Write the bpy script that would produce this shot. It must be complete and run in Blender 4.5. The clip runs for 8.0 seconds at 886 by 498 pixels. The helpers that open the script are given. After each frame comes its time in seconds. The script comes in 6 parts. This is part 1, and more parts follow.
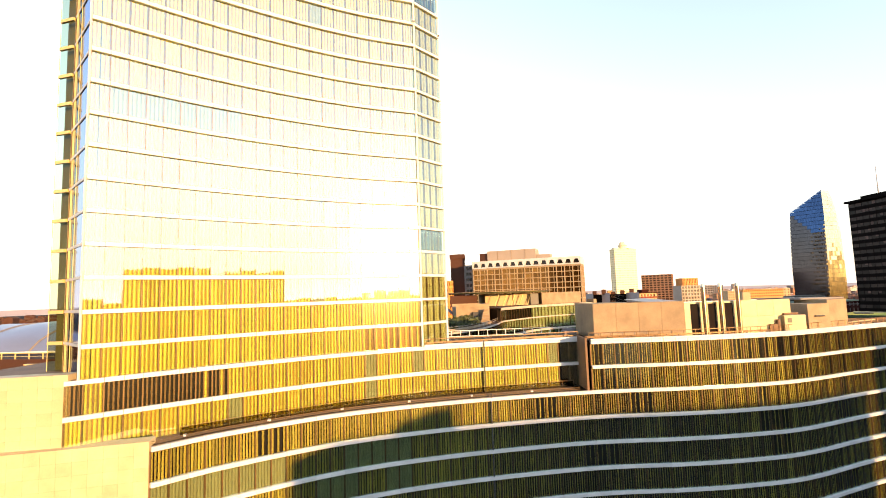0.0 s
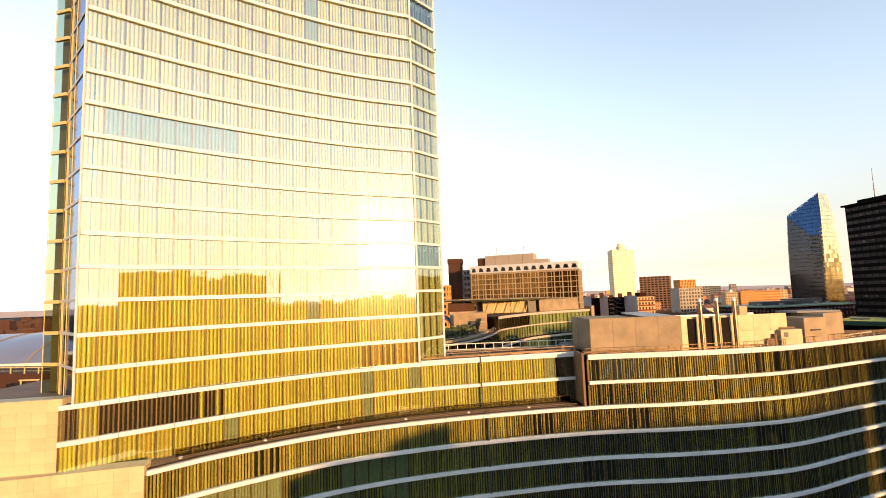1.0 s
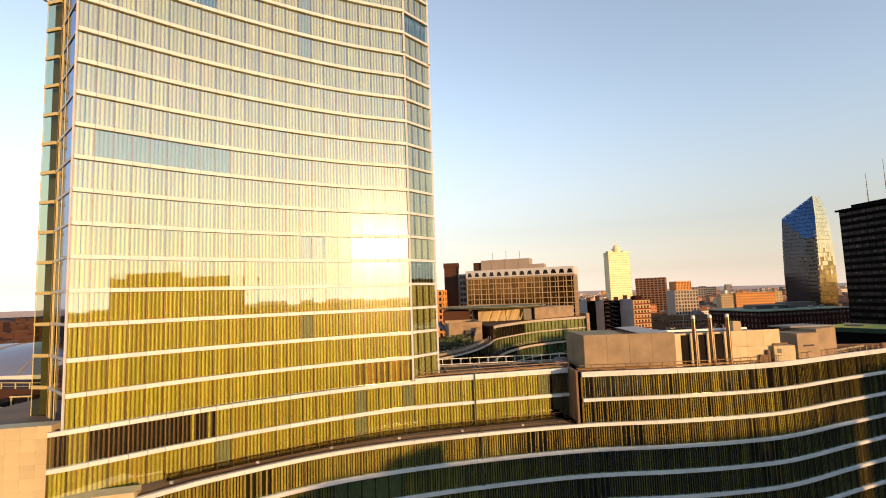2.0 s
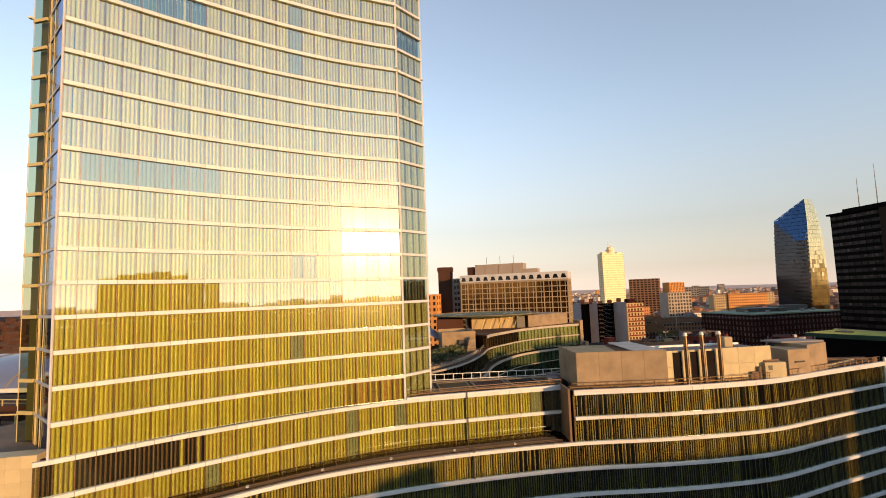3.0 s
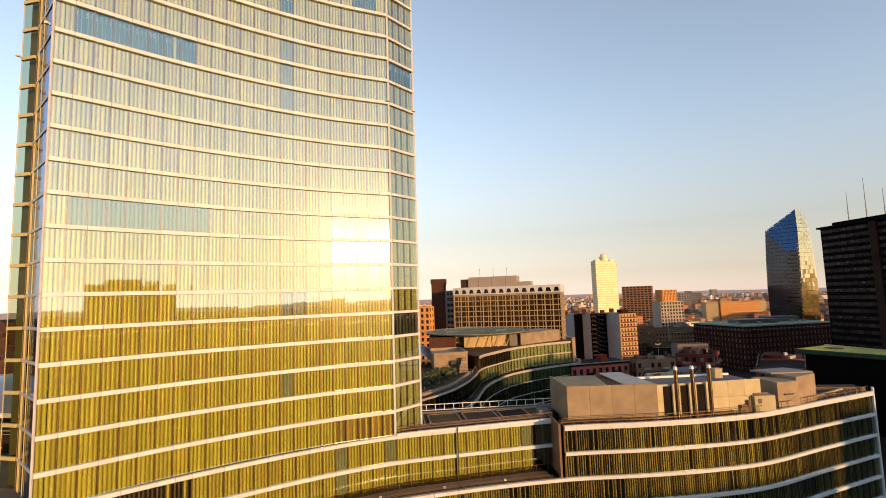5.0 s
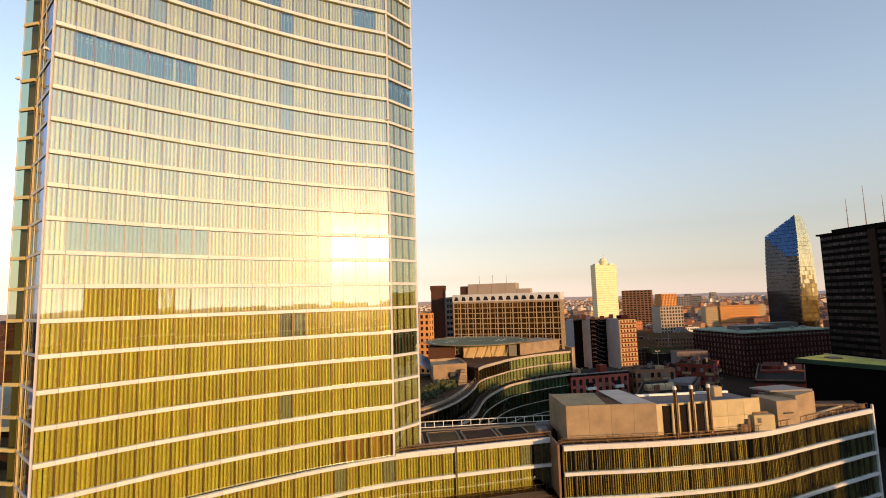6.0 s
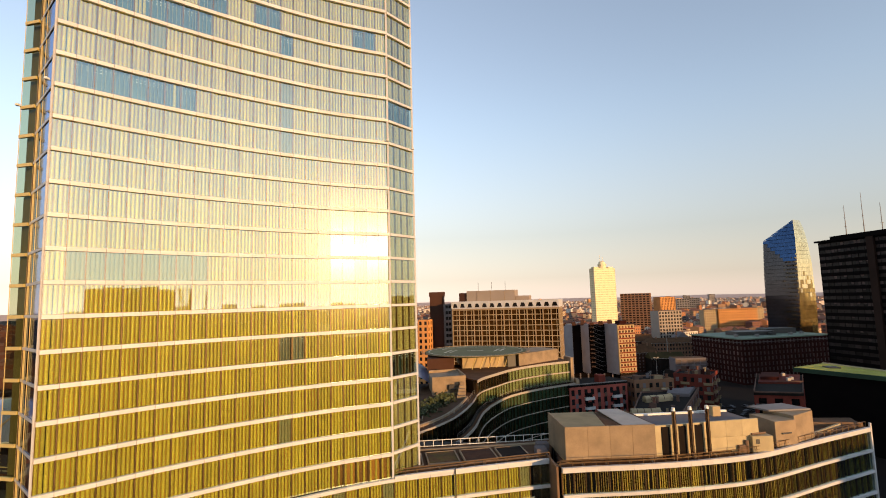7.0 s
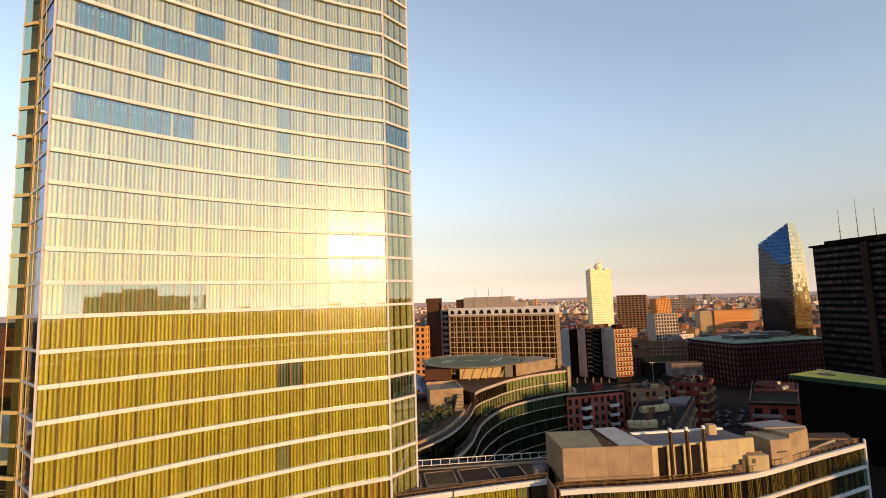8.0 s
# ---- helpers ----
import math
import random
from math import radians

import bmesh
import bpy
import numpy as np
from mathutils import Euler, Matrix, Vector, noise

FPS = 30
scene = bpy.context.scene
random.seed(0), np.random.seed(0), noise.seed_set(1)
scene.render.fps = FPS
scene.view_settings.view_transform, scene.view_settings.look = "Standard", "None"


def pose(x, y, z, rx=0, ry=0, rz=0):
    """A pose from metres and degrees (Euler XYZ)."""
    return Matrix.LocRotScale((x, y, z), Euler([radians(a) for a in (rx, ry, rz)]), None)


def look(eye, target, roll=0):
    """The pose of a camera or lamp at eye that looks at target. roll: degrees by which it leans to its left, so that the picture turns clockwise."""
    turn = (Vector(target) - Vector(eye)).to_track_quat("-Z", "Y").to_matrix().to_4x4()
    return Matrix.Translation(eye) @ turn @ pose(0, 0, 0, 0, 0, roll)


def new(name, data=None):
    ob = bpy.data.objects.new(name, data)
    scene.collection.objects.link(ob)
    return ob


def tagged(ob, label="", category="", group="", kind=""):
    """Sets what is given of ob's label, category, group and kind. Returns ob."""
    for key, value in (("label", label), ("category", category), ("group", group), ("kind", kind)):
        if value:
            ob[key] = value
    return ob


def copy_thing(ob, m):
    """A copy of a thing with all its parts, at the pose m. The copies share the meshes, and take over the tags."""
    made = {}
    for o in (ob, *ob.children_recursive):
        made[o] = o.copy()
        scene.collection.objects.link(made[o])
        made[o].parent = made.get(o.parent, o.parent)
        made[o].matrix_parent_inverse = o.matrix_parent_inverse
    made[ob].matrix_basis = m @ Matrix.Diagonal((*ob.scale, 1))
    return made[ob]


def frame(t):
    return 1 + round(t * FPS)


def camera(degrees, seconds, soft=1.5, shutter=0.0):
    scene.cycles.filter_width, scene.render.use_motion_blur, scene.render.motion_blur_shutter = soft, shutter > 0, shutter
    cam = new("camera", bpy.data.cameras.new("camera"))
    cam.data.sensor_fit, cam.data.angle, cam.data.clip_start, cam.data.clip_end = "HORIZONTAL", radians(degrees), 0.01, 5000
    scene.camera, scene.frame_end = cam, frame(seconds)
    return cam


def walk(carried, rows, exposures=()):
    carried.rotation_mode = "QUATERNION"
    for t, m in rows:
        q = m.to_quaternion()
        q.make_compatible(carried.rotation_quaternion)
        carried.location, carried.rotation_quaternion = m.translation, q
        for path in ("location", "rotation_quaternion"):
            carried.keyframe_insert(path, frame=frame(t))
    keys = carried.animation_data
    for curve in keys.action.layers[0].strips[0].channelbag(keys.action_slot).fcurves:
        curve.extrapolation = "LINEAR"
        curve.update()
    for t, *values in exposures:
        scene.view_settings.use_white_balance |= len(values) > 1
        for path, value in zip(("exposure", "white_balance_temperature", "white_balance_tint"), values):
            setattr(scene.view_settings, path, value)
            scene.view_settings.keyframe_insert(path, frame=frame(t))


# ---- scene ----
cam = camera(84.0, 8.0, soft=1.0)
PATH = [
    (0, (1.029, -10.055, 44.255), (1.024, -8.064, 44.444), -1.9),
    (0.5, (1.104, -10.087, 45.433), (1.106, -8.096, 45.623), -1.9),
    (1, (1.379, -10.21, 46.813), (1.381, -8.219, 47.003), -2.0),
    (1.5, (1.652, -10.304, 48.11), (1.658, -8.313, 48.3), -2.0),
    (3, (2.442, -10.228, 52.863), (2.479, -8.237, 53.046), -2.0),
    (3.5, (2.659, -10.36, 53.979), (2.702, -8.37, 54.168), -2.0),
    (4, (2.867, -10.431, 55.404), (2.919, -8.441, 55.594), -2.0),
    (4.5, (2.988, -10.502, 56.692), (3.046, -8.512, 56.884), -1.9),
    (6, (3.291, -10.811, 60.922), (3.353, -8.822, 61.125), -1.7),
    (6.5, (3.277, -11.04, 62.617), (3.339, -9.051, 62.821), -1.6),
    (7, (3.261, -11.259, 64.467), (3.328, -9.271, 64.672), -1.6),
    (7.5, (3.273, -11.559, 66.397), (3.345, -9.57, 66.6), -1.6),
    (8, (3.161, -11.914, 68.343), (3.242, -9.926, 68.547), -1.8),
]

EXPOSURES = [(t, e, 7350 if t < 1.6 else 7050, 16) for t, e in ((0.0, 2.80), (0.5, 2.70), (1.0, 2.34), (1.5, 2.02), (2.2, 1.82), (2.8, 1.76), (4.5, 1.75), (8.0, 1.72))]
walk(cam, [(t, look(eye, target, roll)) for t, eye, target, roll in PATH], EXPOSURES)

# ---- world, sun ----
SUN_ELEV = 5.9
SUN_AZ = (0.613, -0.790)          # horizontal way towards the sun
world = bpy.data.worlds.new("sky")
scene.world = world
world.use_nodes = True
wn = world.node_tree
sky = wn.nodes.new("ShaderNodeTexSky")
sky.sky_type = "NISHITA"
sky.sun_disc = False
sky.sun_elevation = radians(SUN_ELEV)
sky.sun_rotation = math.atan2(SUN_AZ[0], SUN_AZ[1])
sky.altitude = 120
sky.air_density, sky.dust_density, sky.ozone_density = 1.1, 0.02, 2.5
wn.nodes["Background"].inputs[1].default_value = 0.115
pale = wn.nodes.new("ShaderNodeHueSaturation")     # lower saturation pales the sky's colour in place of evening haze
pale.inputs["Saturation"].default_value = 0.72
wn.links.new(sky.outputs[0], pale.inputs["Color"])
rosy = wn.nodes.new("ShaderNodeMix")               # and turns it a little rosy
rosy.data_type, rosy.blend_type = "RGBA", "MULTIPLY"
rosy.inputs[0].default_value = 1.0
rosy.inputs[7].default_value = (1.05, 1.05, 1.06, 1)
wn.links.new(pale.outputs[0], rosy.inputs[6])
low = wn.nodes.new("ShaderNodeMix")                # dimming painted into the sky, even all round, towards the horizon
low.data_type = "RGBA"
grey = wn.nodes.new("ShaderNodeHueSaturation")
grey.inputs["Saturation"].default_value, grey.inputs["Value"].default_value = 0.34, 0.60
dim_tint = wn.nodes.new("ShaderNodeMix")
dim_tint.data_type, dim_tint.blend_type = "RGBA", "MULTIPLY"
dim_tint.inputs[0].default_value = 1.0
dim_tint.inputs[7].default_value = (1.0, 0.94, 0.92, 1)
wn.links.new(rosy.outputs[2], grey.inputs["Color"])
wn.links.new(grey.outputs[0], dim_tint.inputs[6])
wn.links.new(dim_tint.outputs[2], low.inputs[7])
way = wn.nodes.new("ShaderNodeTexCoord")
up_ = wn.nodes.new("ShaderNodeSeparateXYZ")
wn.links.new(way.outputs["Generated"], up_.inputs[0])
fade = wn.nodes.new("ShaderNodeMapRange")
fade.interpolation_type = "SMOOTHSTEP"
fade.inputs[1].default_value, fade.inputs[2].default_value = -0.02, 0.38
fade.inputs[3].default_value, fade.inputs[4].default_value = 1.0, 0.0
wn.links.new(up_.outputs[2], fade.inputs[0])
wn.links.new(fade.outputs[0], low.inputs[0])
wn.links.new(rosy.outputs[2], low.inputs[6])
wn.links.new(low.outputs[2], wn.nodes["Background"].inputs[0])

sun_data = bpy.data.lights.new("sun", "SUN")
sun_data.energy = 1.57
sun_data.angle = radians(0.53)
sun_data.color = (1.0, 0.605, 0.26)
sun = new("sun", sun_data)
sun.matrix_world = look((SUN_AZ[0] * 500, SUN_AZ[1] * 500, 500 * math.tan(radians(SUN_ELEV))), (0, 0, 0))

# ---- materials ----
def node_mat(name):
    m = bpy.data.materials.new(name)
    m.use_nodes = True
    nt = m.node_tree
    return m, nt, nt.nodes["Principled BSDF"]


def surface(name, colour, rough=0.7, vary=0.15, scale=0.6, grain=12.0, bump=0.15, metal=0.0, island=0.0, second=None, spec=0.5):
    """A matt or polished surface with stains at a large and grain at a small scale; island: change from piece to piece."""
    m, nt, b = node_mat(name)
    n = nt.nodes
    tc = n.new("ShaderNodeTexCoord")
    big = n.new("ShaderNodeTexNoise"); big.inputs["Scale"].default_value = scale; big.inputs["Detail"].default_value = 5
    fine = n.new("ShaderNodeTexNoise"); fine.inputs["Scale"].default_value = grain; fine.inputs["Detail"].default_value = 4
    geo = n.new("ShaderNodeNewGeometry")
    info = n.new("ShaderNodeObjectInfo")
    nt.links.new(tc.outputs["Object"], big.inputs["Vector"])
    nt.links.new(tc.outputs["Object"], fine.inputs["Vector"])
    mix = n.new("ShaderNodeMix"); mix.data_type = "RGBA"
    second = second or tuple(c * 0.62 for c in colour)
    mix.inputs[6].default_value = (*colour, 1); mix.inputs[7].default_value = (*second, 1)
    ramp = n.new("ShaderNodeMapRange"); ramp.inputs[1].default_value = 0.35; ramp.inputs[2].default_value = 0.75
    nt.links.new(big.outputs["Fac"], ramp.inputs[0])
    fac = n.new("ShaderNodeMath"); fac.operation = "MULTIPLY"; fac.inputs[1].default_value = min(1, vary * 4)
    nt.links.new(ramp.outputs[0], fac.inputs[0])
    nt.links.new(fac.outputs[0], mix.inputs[0])
    hsv = n.new("ShaderNodeHueSaturation")
    nt.links.new(mix.outputs[2], hsv.inputs["Color"])
    add = n.new("ShaderNodeMath"); add.operation = "ADD"
    nt.links.new(geo.outputs["Random Per Island"], add.inputs[0]); nt.links.new(info.outputs["Random"], add.inputs[1])
    wrap = n.new("ShaderNodeMath"); wrap.operation = "FRACT"; nt.links.new(add.outputs[0], wrap.inputs[0])
    val = n.new("ShaderNodeMapRange"); val.inputs[3].default_value = 1 - island; val.inputs[4].default_value = 1 + island
    nt.links.new(wrap.outputs[0], val.inputs[0])
    gmix = n.new("ShaderNodeMapRange"); gmix.inputs[3].default_value = 1 - vary * 0.6; gmix.inputs[4].default_value = 1 + vary * 0.6
    nt.links.new(fine.outputs["Fac"], gmix.inputs[0])
    mul = n.new("ShaderNodeMath"); mul.operation = "MULTIPLY"
    nt.links.new(val.outputs[0], mul.inputs[0]); nt.links.new(gmix.outputs[0], mul.inputs[1])
    nt.links.new(mul.outputs[0], hsv.inputs["Value"])
    nt.links.new(hsv.outputs[0], b.inputs["Base Color"])
    b.inputs["Roughness"].default_value = rough
    b.inputs["Metallic"].default_value = metal
    b.inputs["Specular IOR Level"].default_value = spec
    if bump:
        bp = n.new("ShaderNodeBump"); bp.inputs["Strength"].default_value = bump; bp.inputs["Distance"].default_value = 0.05
        nt.links.new(fine.outputs["Fac"], bp.inputs["Height"]); nt.links.new(bp.outputs[0], b.inputs["Normal"])
    return m


def facade_glass(name, tint=(0.85, 0.88, 0.74), base=0.22, rough=0.024, haze=0.010, haze_rough=0.21, wave=0.004, edge=0.6, sheen=(0.69, 0.905, 1.0)):
    """Coated, slightly wavy clear glass: see-through with a sharp gloss and a hazy one in place of sun glare."""
    m = bpy.data.materials.new(name)
    m.use_nodes = True
    nt = m.node_tree
    n = nt.nodes
    n.remove(n["Principled BSDF"])
    out = n["Material Output"]
    tr = n.new("ShaderNodeBsdfTransparent"); tr.inputs[0].default_value = (*tint, 1)
    gl = n.new("ShaderNodeBsdfGlossy"); gl.inputs["Roughness"].default_value = rough
    # the cool sheen tints the mirrored sky
    gl.inputs["Color"].default_value = (*sheen, 1)
    # hazy lobe stands in for the lens glow round the mirrored sun
    hz = n.new("ShaderNodeBsdfGlossy"); hz.inputs["Roughness"].default_value = haze_rough
    tc = n.new("ShaderNodeTexCoord")
    nz = n.new("ShaderNodeTexNoise"); nz.inputs["Scale"].default_value = 0.55; nz.inputs["Detail"].default_value = 1
    nt.links.new(tc.outputs["Object"], nz.inputs["Vector"])
    bp = n.new("ShaderNodeBump"); bp.inputs["Strength"].default_value = 0.4; bp.inputs["Distance"].default_value = wave
    nt.links.new(nz.outputs["Fac"], bp.inputs["Height"])
    nt.links.new(bp.outputs[0], gl.inputs["Normal"])
    lw = n.new("ShaderNodeLayerWeight"); lw.inputs[0].default_value = 0.5
    fr = n.new("ShaderNodeMath"); fr.operation = "POWER"; fr.inputs[1].default_value = 5.0
    nt.links.new(lw.outputs["Facing"], fr.inputs[0])
    ad = n.new("ShaderNodeMath"); ad.operation = "MULTIPLY_ADD"; ad.use_clamp = True
    ad.inputs[1].default_value, ad.inputs[2].default_value = edge, base
    nt.links.new(fr.outputs[0], ad.inputs[0])
    m1 = n.new("ShaderNodeMixShader"); nt.links.new(ad.outputs[0], m1.inputs[0])
    nt.links.new(tr.outputs[0], m1.inputs[1]); nt.links.new(gl.outputs[0], m1.inputs[2])
    m2 = n.new("ShaderNodeMixShader"); m2.inputs[0].default_value = haze
    nt.links.new(m1.outputs[0], m2.inputs[1]); nt.links.new(hz.outputs[0], m2.inputs[2])
    nt.links.new(m2.outputs[0], out.inputs[0])
    return m


def dark_glass(name, colour=(0.02, 0.025, 0.03), rough=0.06, island=0.5, spec=0.9):
    return surface(name, colour, rough, vary=0.2, scale=0.2, bump=0.0, island=island, spec=spec)


def city_walls(name, cols, dark=0.05):
    """Plastered town houses far away: a wash of ochre, cream and brick with rows of small dark windows."""
    m, nt, b = node_mat(name)
    n = nt.nodes
    geo = n.new("ShaderNodeNewGeometry")
    ramp = n.new("ShaderNodeValToRGB"); ramp.color_ramp.interpolation = "CONSTANT"
    els = ramp.color_ramp.elements
    els[0].color = (*cols[0], 1)
    els[1].position = 0.17; els[1].color = (*cols[1], 1)
    for i, c in enumerate(cols[2:]):
        e = els.new(0.34 + 0.165 * i); e.color = (*c, 1)
    nt.links.new(geo.outputs["Random Per Island"], ramp.inputs[0])
    sep = n.new("ShaderNodeSeparateXYZ"); nt.links.new(geo.outputs["Position"], sep.inputs[0])
    along = n.new("ShaderNodeMath"); along.operation = "ADD"
    nt.links.new(sep.outputs[0], along.inputs[0]); nt.links.new(sep.outputs[1], along.inputs[1])

    def stripes(src, period, share):
        a = n.new("ShaderNodeMath"); a.operation = "DIVIDE"; a.inputs[1].default_value = period; nt.links.new(src, a.inputs[0])
        f = n.new("ShaderNodeMath"); f.operation = "FRACT"; nt.links.new(a.outputs[0], f.inputs[0])
        g = n.new("ShaderNodeMath"); g.operation = "LESS_THAN"; g.inputs[1].default_value = share; nt.links.new(f.outputs[0], g.inputs[0])
        return g.outputs[0]
    both = n.new("ShaderNodeMath"); both.operation = "MULTIPLY"
    nt.links.new(stripes(along.outputs[0], 3.1, 0.42), both.inputs[0])
    nt.links.new(stripes(sep.outputs[2], 3.2, 0.5), both.inputs[1])
    mix = n.new("ShaderNodeMix"); mix.data_type = "RGBA"
    nt.links.new(both.outputs[0], mix.inputs[0]); nt.links.new(ramp.outputs[0], mix.inputs[6])
    mix.inputs[7].default_value = (dark, dark * 0.9, dark * 0.8, 1)
    nt.links.new(mix.outputs[2], b.inputs["Base Color"])
    b.inputs["Roughness"].default_value = 0.85
    return m


M_BAND = surface("cream_enamelled_panel", (0.60, 0.585, 0.57), 0.45, 0.08, 0.4, 6, 0.05, island=0.07)
# beige toned below the front bands, for the shade on the rear wing
M_BAND_REAR = surface("shaded_beige_band", (0.42, 0.36, 0.29), 0.6, 0.14, 0.3, 6, 0.05)
M_SLAT = surface("brushed_champagne_louvre", (0.645, 0.595, 0.115), 0.45, 0.10, 0.3, 9, 0.0, metal=0.15, island=0.17)
M_SLAT_OPEN = surface("turned_olive_louvre", (0.50, 0.40, 0.09), 0.5, 0.12, 0.3, 9, 0.0, metal=0.1, island=0.35)
M_SLAT_SHUT = surface("grey_green_closed_louvre", (0.30, 0.32, 0.21), 0.5, 0.10, 0.3, 9, 0.03, island=0.06)
M_SLAT_SIDE = surface("sage_side_louvre", (0.40, 0.39, 0.19), 0.5, 0.10, 0.3, 9, 0.03, island=0.15)
# rear louvres in a shaded, a half-shaded and a sunlit tone
M_SLAT_REAR = surface("shaded_rear_louvre", (0.022, 0.044, 0.038), 0.6, 0.10, 0.3, 9, 0.03, island=0.1)
M_SLAT_MID = surface("half_shaded_rear_louvre", (0.075, 0.105, 0.075), 0.6, 0.10, 0.3, 9, 0.03, island=0.1)
M_SLAT_UP = surface("sunlit_rear_louvre", (0.29, 0.285, 0.16), 0.6, 0.10, 0.3, 9, 0.03, island=0.1)
M_GLASS = facade_glass("coated_facade_glass")
# sheen and tint carry the blue of the mirrored sky
M_GLASS_SIDE = facade_glass("sky_blue_end_glass", (0.25, 0.35, 0.55), 0.66, 0.06, 0.0, sheen=(0.36, 0.43, 0.60))
M_GLASS_EDGE = facade_glass("edge_on_facade_glass", (0.72, 0.75, 0.62), 0.03, 0.05, 0.0, edge=0.12)
M_GLASS_REAR = facade_glass("green_rear_wing_glass", (0.80, 0.88, 0.76), 0.05, 0.03, 0.0, edge=0.3)
M_INNER = dark_glass("dark_inner_glazing", (0.016, 0.009, 0.004), 0.6, 0.3, 0.12)
M_TEAL = dark_glass("sky_teal_pane", (0.035, 0.105, 0.125), 0.3, 0.35, 0.5)
M_BRONZE = surface("bronze_anodised_mullion", (0.13, 0.075, 0.035), 0.4, 0.1, 1, 10, 0.02, metal=0.5)
M_GAP_BROWN = surface("brown_gap_backing", (0.36, 0.175, 0.035), 0.6, 0.12, 0.5, 8, 0.02, island=0.3)
M_GOLDFRAME = surface("champagne_metal_frame", (0.66, 0.52, 0.21), 0.4, 0.1, 1, 10, 0.02, metal=0.1)
M_STONE = surface("honey_travertine_slab", (0.52, 0.42, 0.24), 0.6, 0.14, 0.5, 5, 0.2, island=0.08)
M_CONC = surface("weathered_concrete_panel", (0.33, 0.235, 0.14), 0.8, 0.26, 0.35, 6, 0.2, island=0.10)
M_PANEL = surface("pale_gold_metal_panel", (0.46, 0.365, 0.20), 0.45, 0.14, 0.5, 5, 0.05, island=0.14)
M_ROOF = surface("grey_brown_roof_felt", (0.125, 0.062, 0.03), 0.95, 0.25, 0.25, 8, 0.3, spec=0.2)
# roof black lowered for the shade the town lies in
M_TAR = surface("shade_black_roof", (0.018, 0.0125, 0.010), 0.95, 0.3, 0.2, 6, 0.3, spec=0.12)
# pale grey render again, in a darker tone for shade
M_SHADE_GREY = surface("shaded_grey_render", (0.18, 0.155, 0.155), 0.9, 0.14, 0.1, 5, 0.1, spec=0.15)
M_LILAC = surface("pale_lilac_plaster", (0.37, 0.335, 0.335), 0.9, 0.16, 0.12, 5, 0.1, spec=0.15)
M_DECK = surface("brown_terrace_deck", (0.20, 0.115, 0.062), 0.8, 0.2, 0.4, 8, 0.3)
# steel tinted brown, with the mirrored dark town put into its colour
M_STEEL = surface("town_brown_flue_steel", (0.33, 0.23, 0.16), 0.24, 0.12, 0.8, 14, 0.03, metal=1.0)
M_WHITE = surface("white_painted_metal", (0.75, 0.73, 0.68), 0.45, 0.08, 1, 12, 0.03)
M_SHEET = surface("dull_zinc_sheet", (0.40, 0.35, 0.30), 0.5, 0.15, 0.5, 6, 0.05)
M_DARK = surface("dark_painted_metal", (0.05, 0.045, 0.04), 0.5, 0.15, 1, 12, 0.03)
M_GREEN = surface("sedum_roof_planting", (0.12, 0.085, 0.025), 0.95, 0.4, 0.9, 3, 0.8, second=(0.11, 0.05, 0.03), spec=0.2)
M_SOIL = surface("bare_roof_soil", (0.085, 0.04, 0.024), 0.95, 0.3, 0.8, 5, 0.6, spec=0.15)
M_COPPER = surface("green_copper_roof", (0.18, 0.25, 0.17), 0.7, 0.2, 0.15, 4, 0.1)
M_FASCIA = surface("dark_green_fascia", (0.03, 0.06, 0.035), 0.7, 0.2, 0.15, 4, 0.1, spec=0.2)
M_LIME = surface("yellow_green_roof_sheet", (0.42, 0.40, 0.06), 0.7, 0.15, 0.15, 4, 0.1)
# brick red darkened to hold the block's shade
M_BRICK = surface("shade_dark_brickwork", (0.040, 0.0085, 0.006), 0.9, 0.2, 0.2, 5, 0.2, island=0.05, spec=0.12)
# cream render in two darker tones for houses lying in shade
M_SAND = surface("shaded_sand_plaster", (0.36, 0.26, 0.15), 0.9, 0.25, 0.15, 4, 0.15, spec=0.15)
M_DRAB = surface("shaded_drab_plaster", (0.175, 0.10, 0.072), 0.9, 0.25, 0.15, 4, 0.15, spec=0.15)
M_RED = surface("brick_red_render", (0.20, 0.042, 0.028), 0.9, 0.2, 0.2, 5, 0.2, spec=0.12)
M_ROSE = surface("rose_red_brickwork", (0.46, 0.11, 0.08), 0.9, 0.2, 0.2, 5, 0.2, spec=0.12)
M_RED_TILE = surface("red_terrace_tiles", (0.13, 0.026, 0.016), 0.85, 0.25, 0.3, 5, 0.2, spec=0.15)
M_TERRA = surface("terracotta_roof_tiles", (0.20, 0.075, 0.04), 0.85, 0.3, 0.1, 3, 0.3, island=0.35)
M_HOTEL = surface("beige_precast_grid", (0.37, 0.275, 0.165), 0.7, 0.12, 0.3, 6, 0.1)
M_GREY = surface("pale_grey_render", (0.24, 0.215, 0.20), 0.85, 0.12, 0.1, 5, 0.1)
M_PALE = surface("pale_pinkish_plaster", (0.37, 0.30, 0.24), 0.85, 0.12, 0.1, 5, 0.1)
M_OCHRE = surface("orange_ochre_render", (0.70, 0.31, 0.09), 0.8, 0.15, 0.1, 5, 0.1)
M_CREAM = surface("cream_render", (0.48, 0.36, 0.20), 0.8, 0.12, 0.1, 5, 0.1)
M_BROWN = surface("brown_brick_cladding", (0.075, 0.034, 0.022), 0.85, 0.15, 0.1, 5, 0.1, spec=0.15)
M_RUSSET = surface("russet_brick_cladding", (0.27, 0.14, 0.08), 0.85, 0.15, 0.1, 5, 0.1, spec=0.15)
# shade is put into this near-black tone of tower, hall and recesses
M_BLACK = surface("shade_blackened_cladding", (0.006, 0.0042, 0.004), 0.9, 0.2, 0.2, 6, 0.1, spec=0.05)
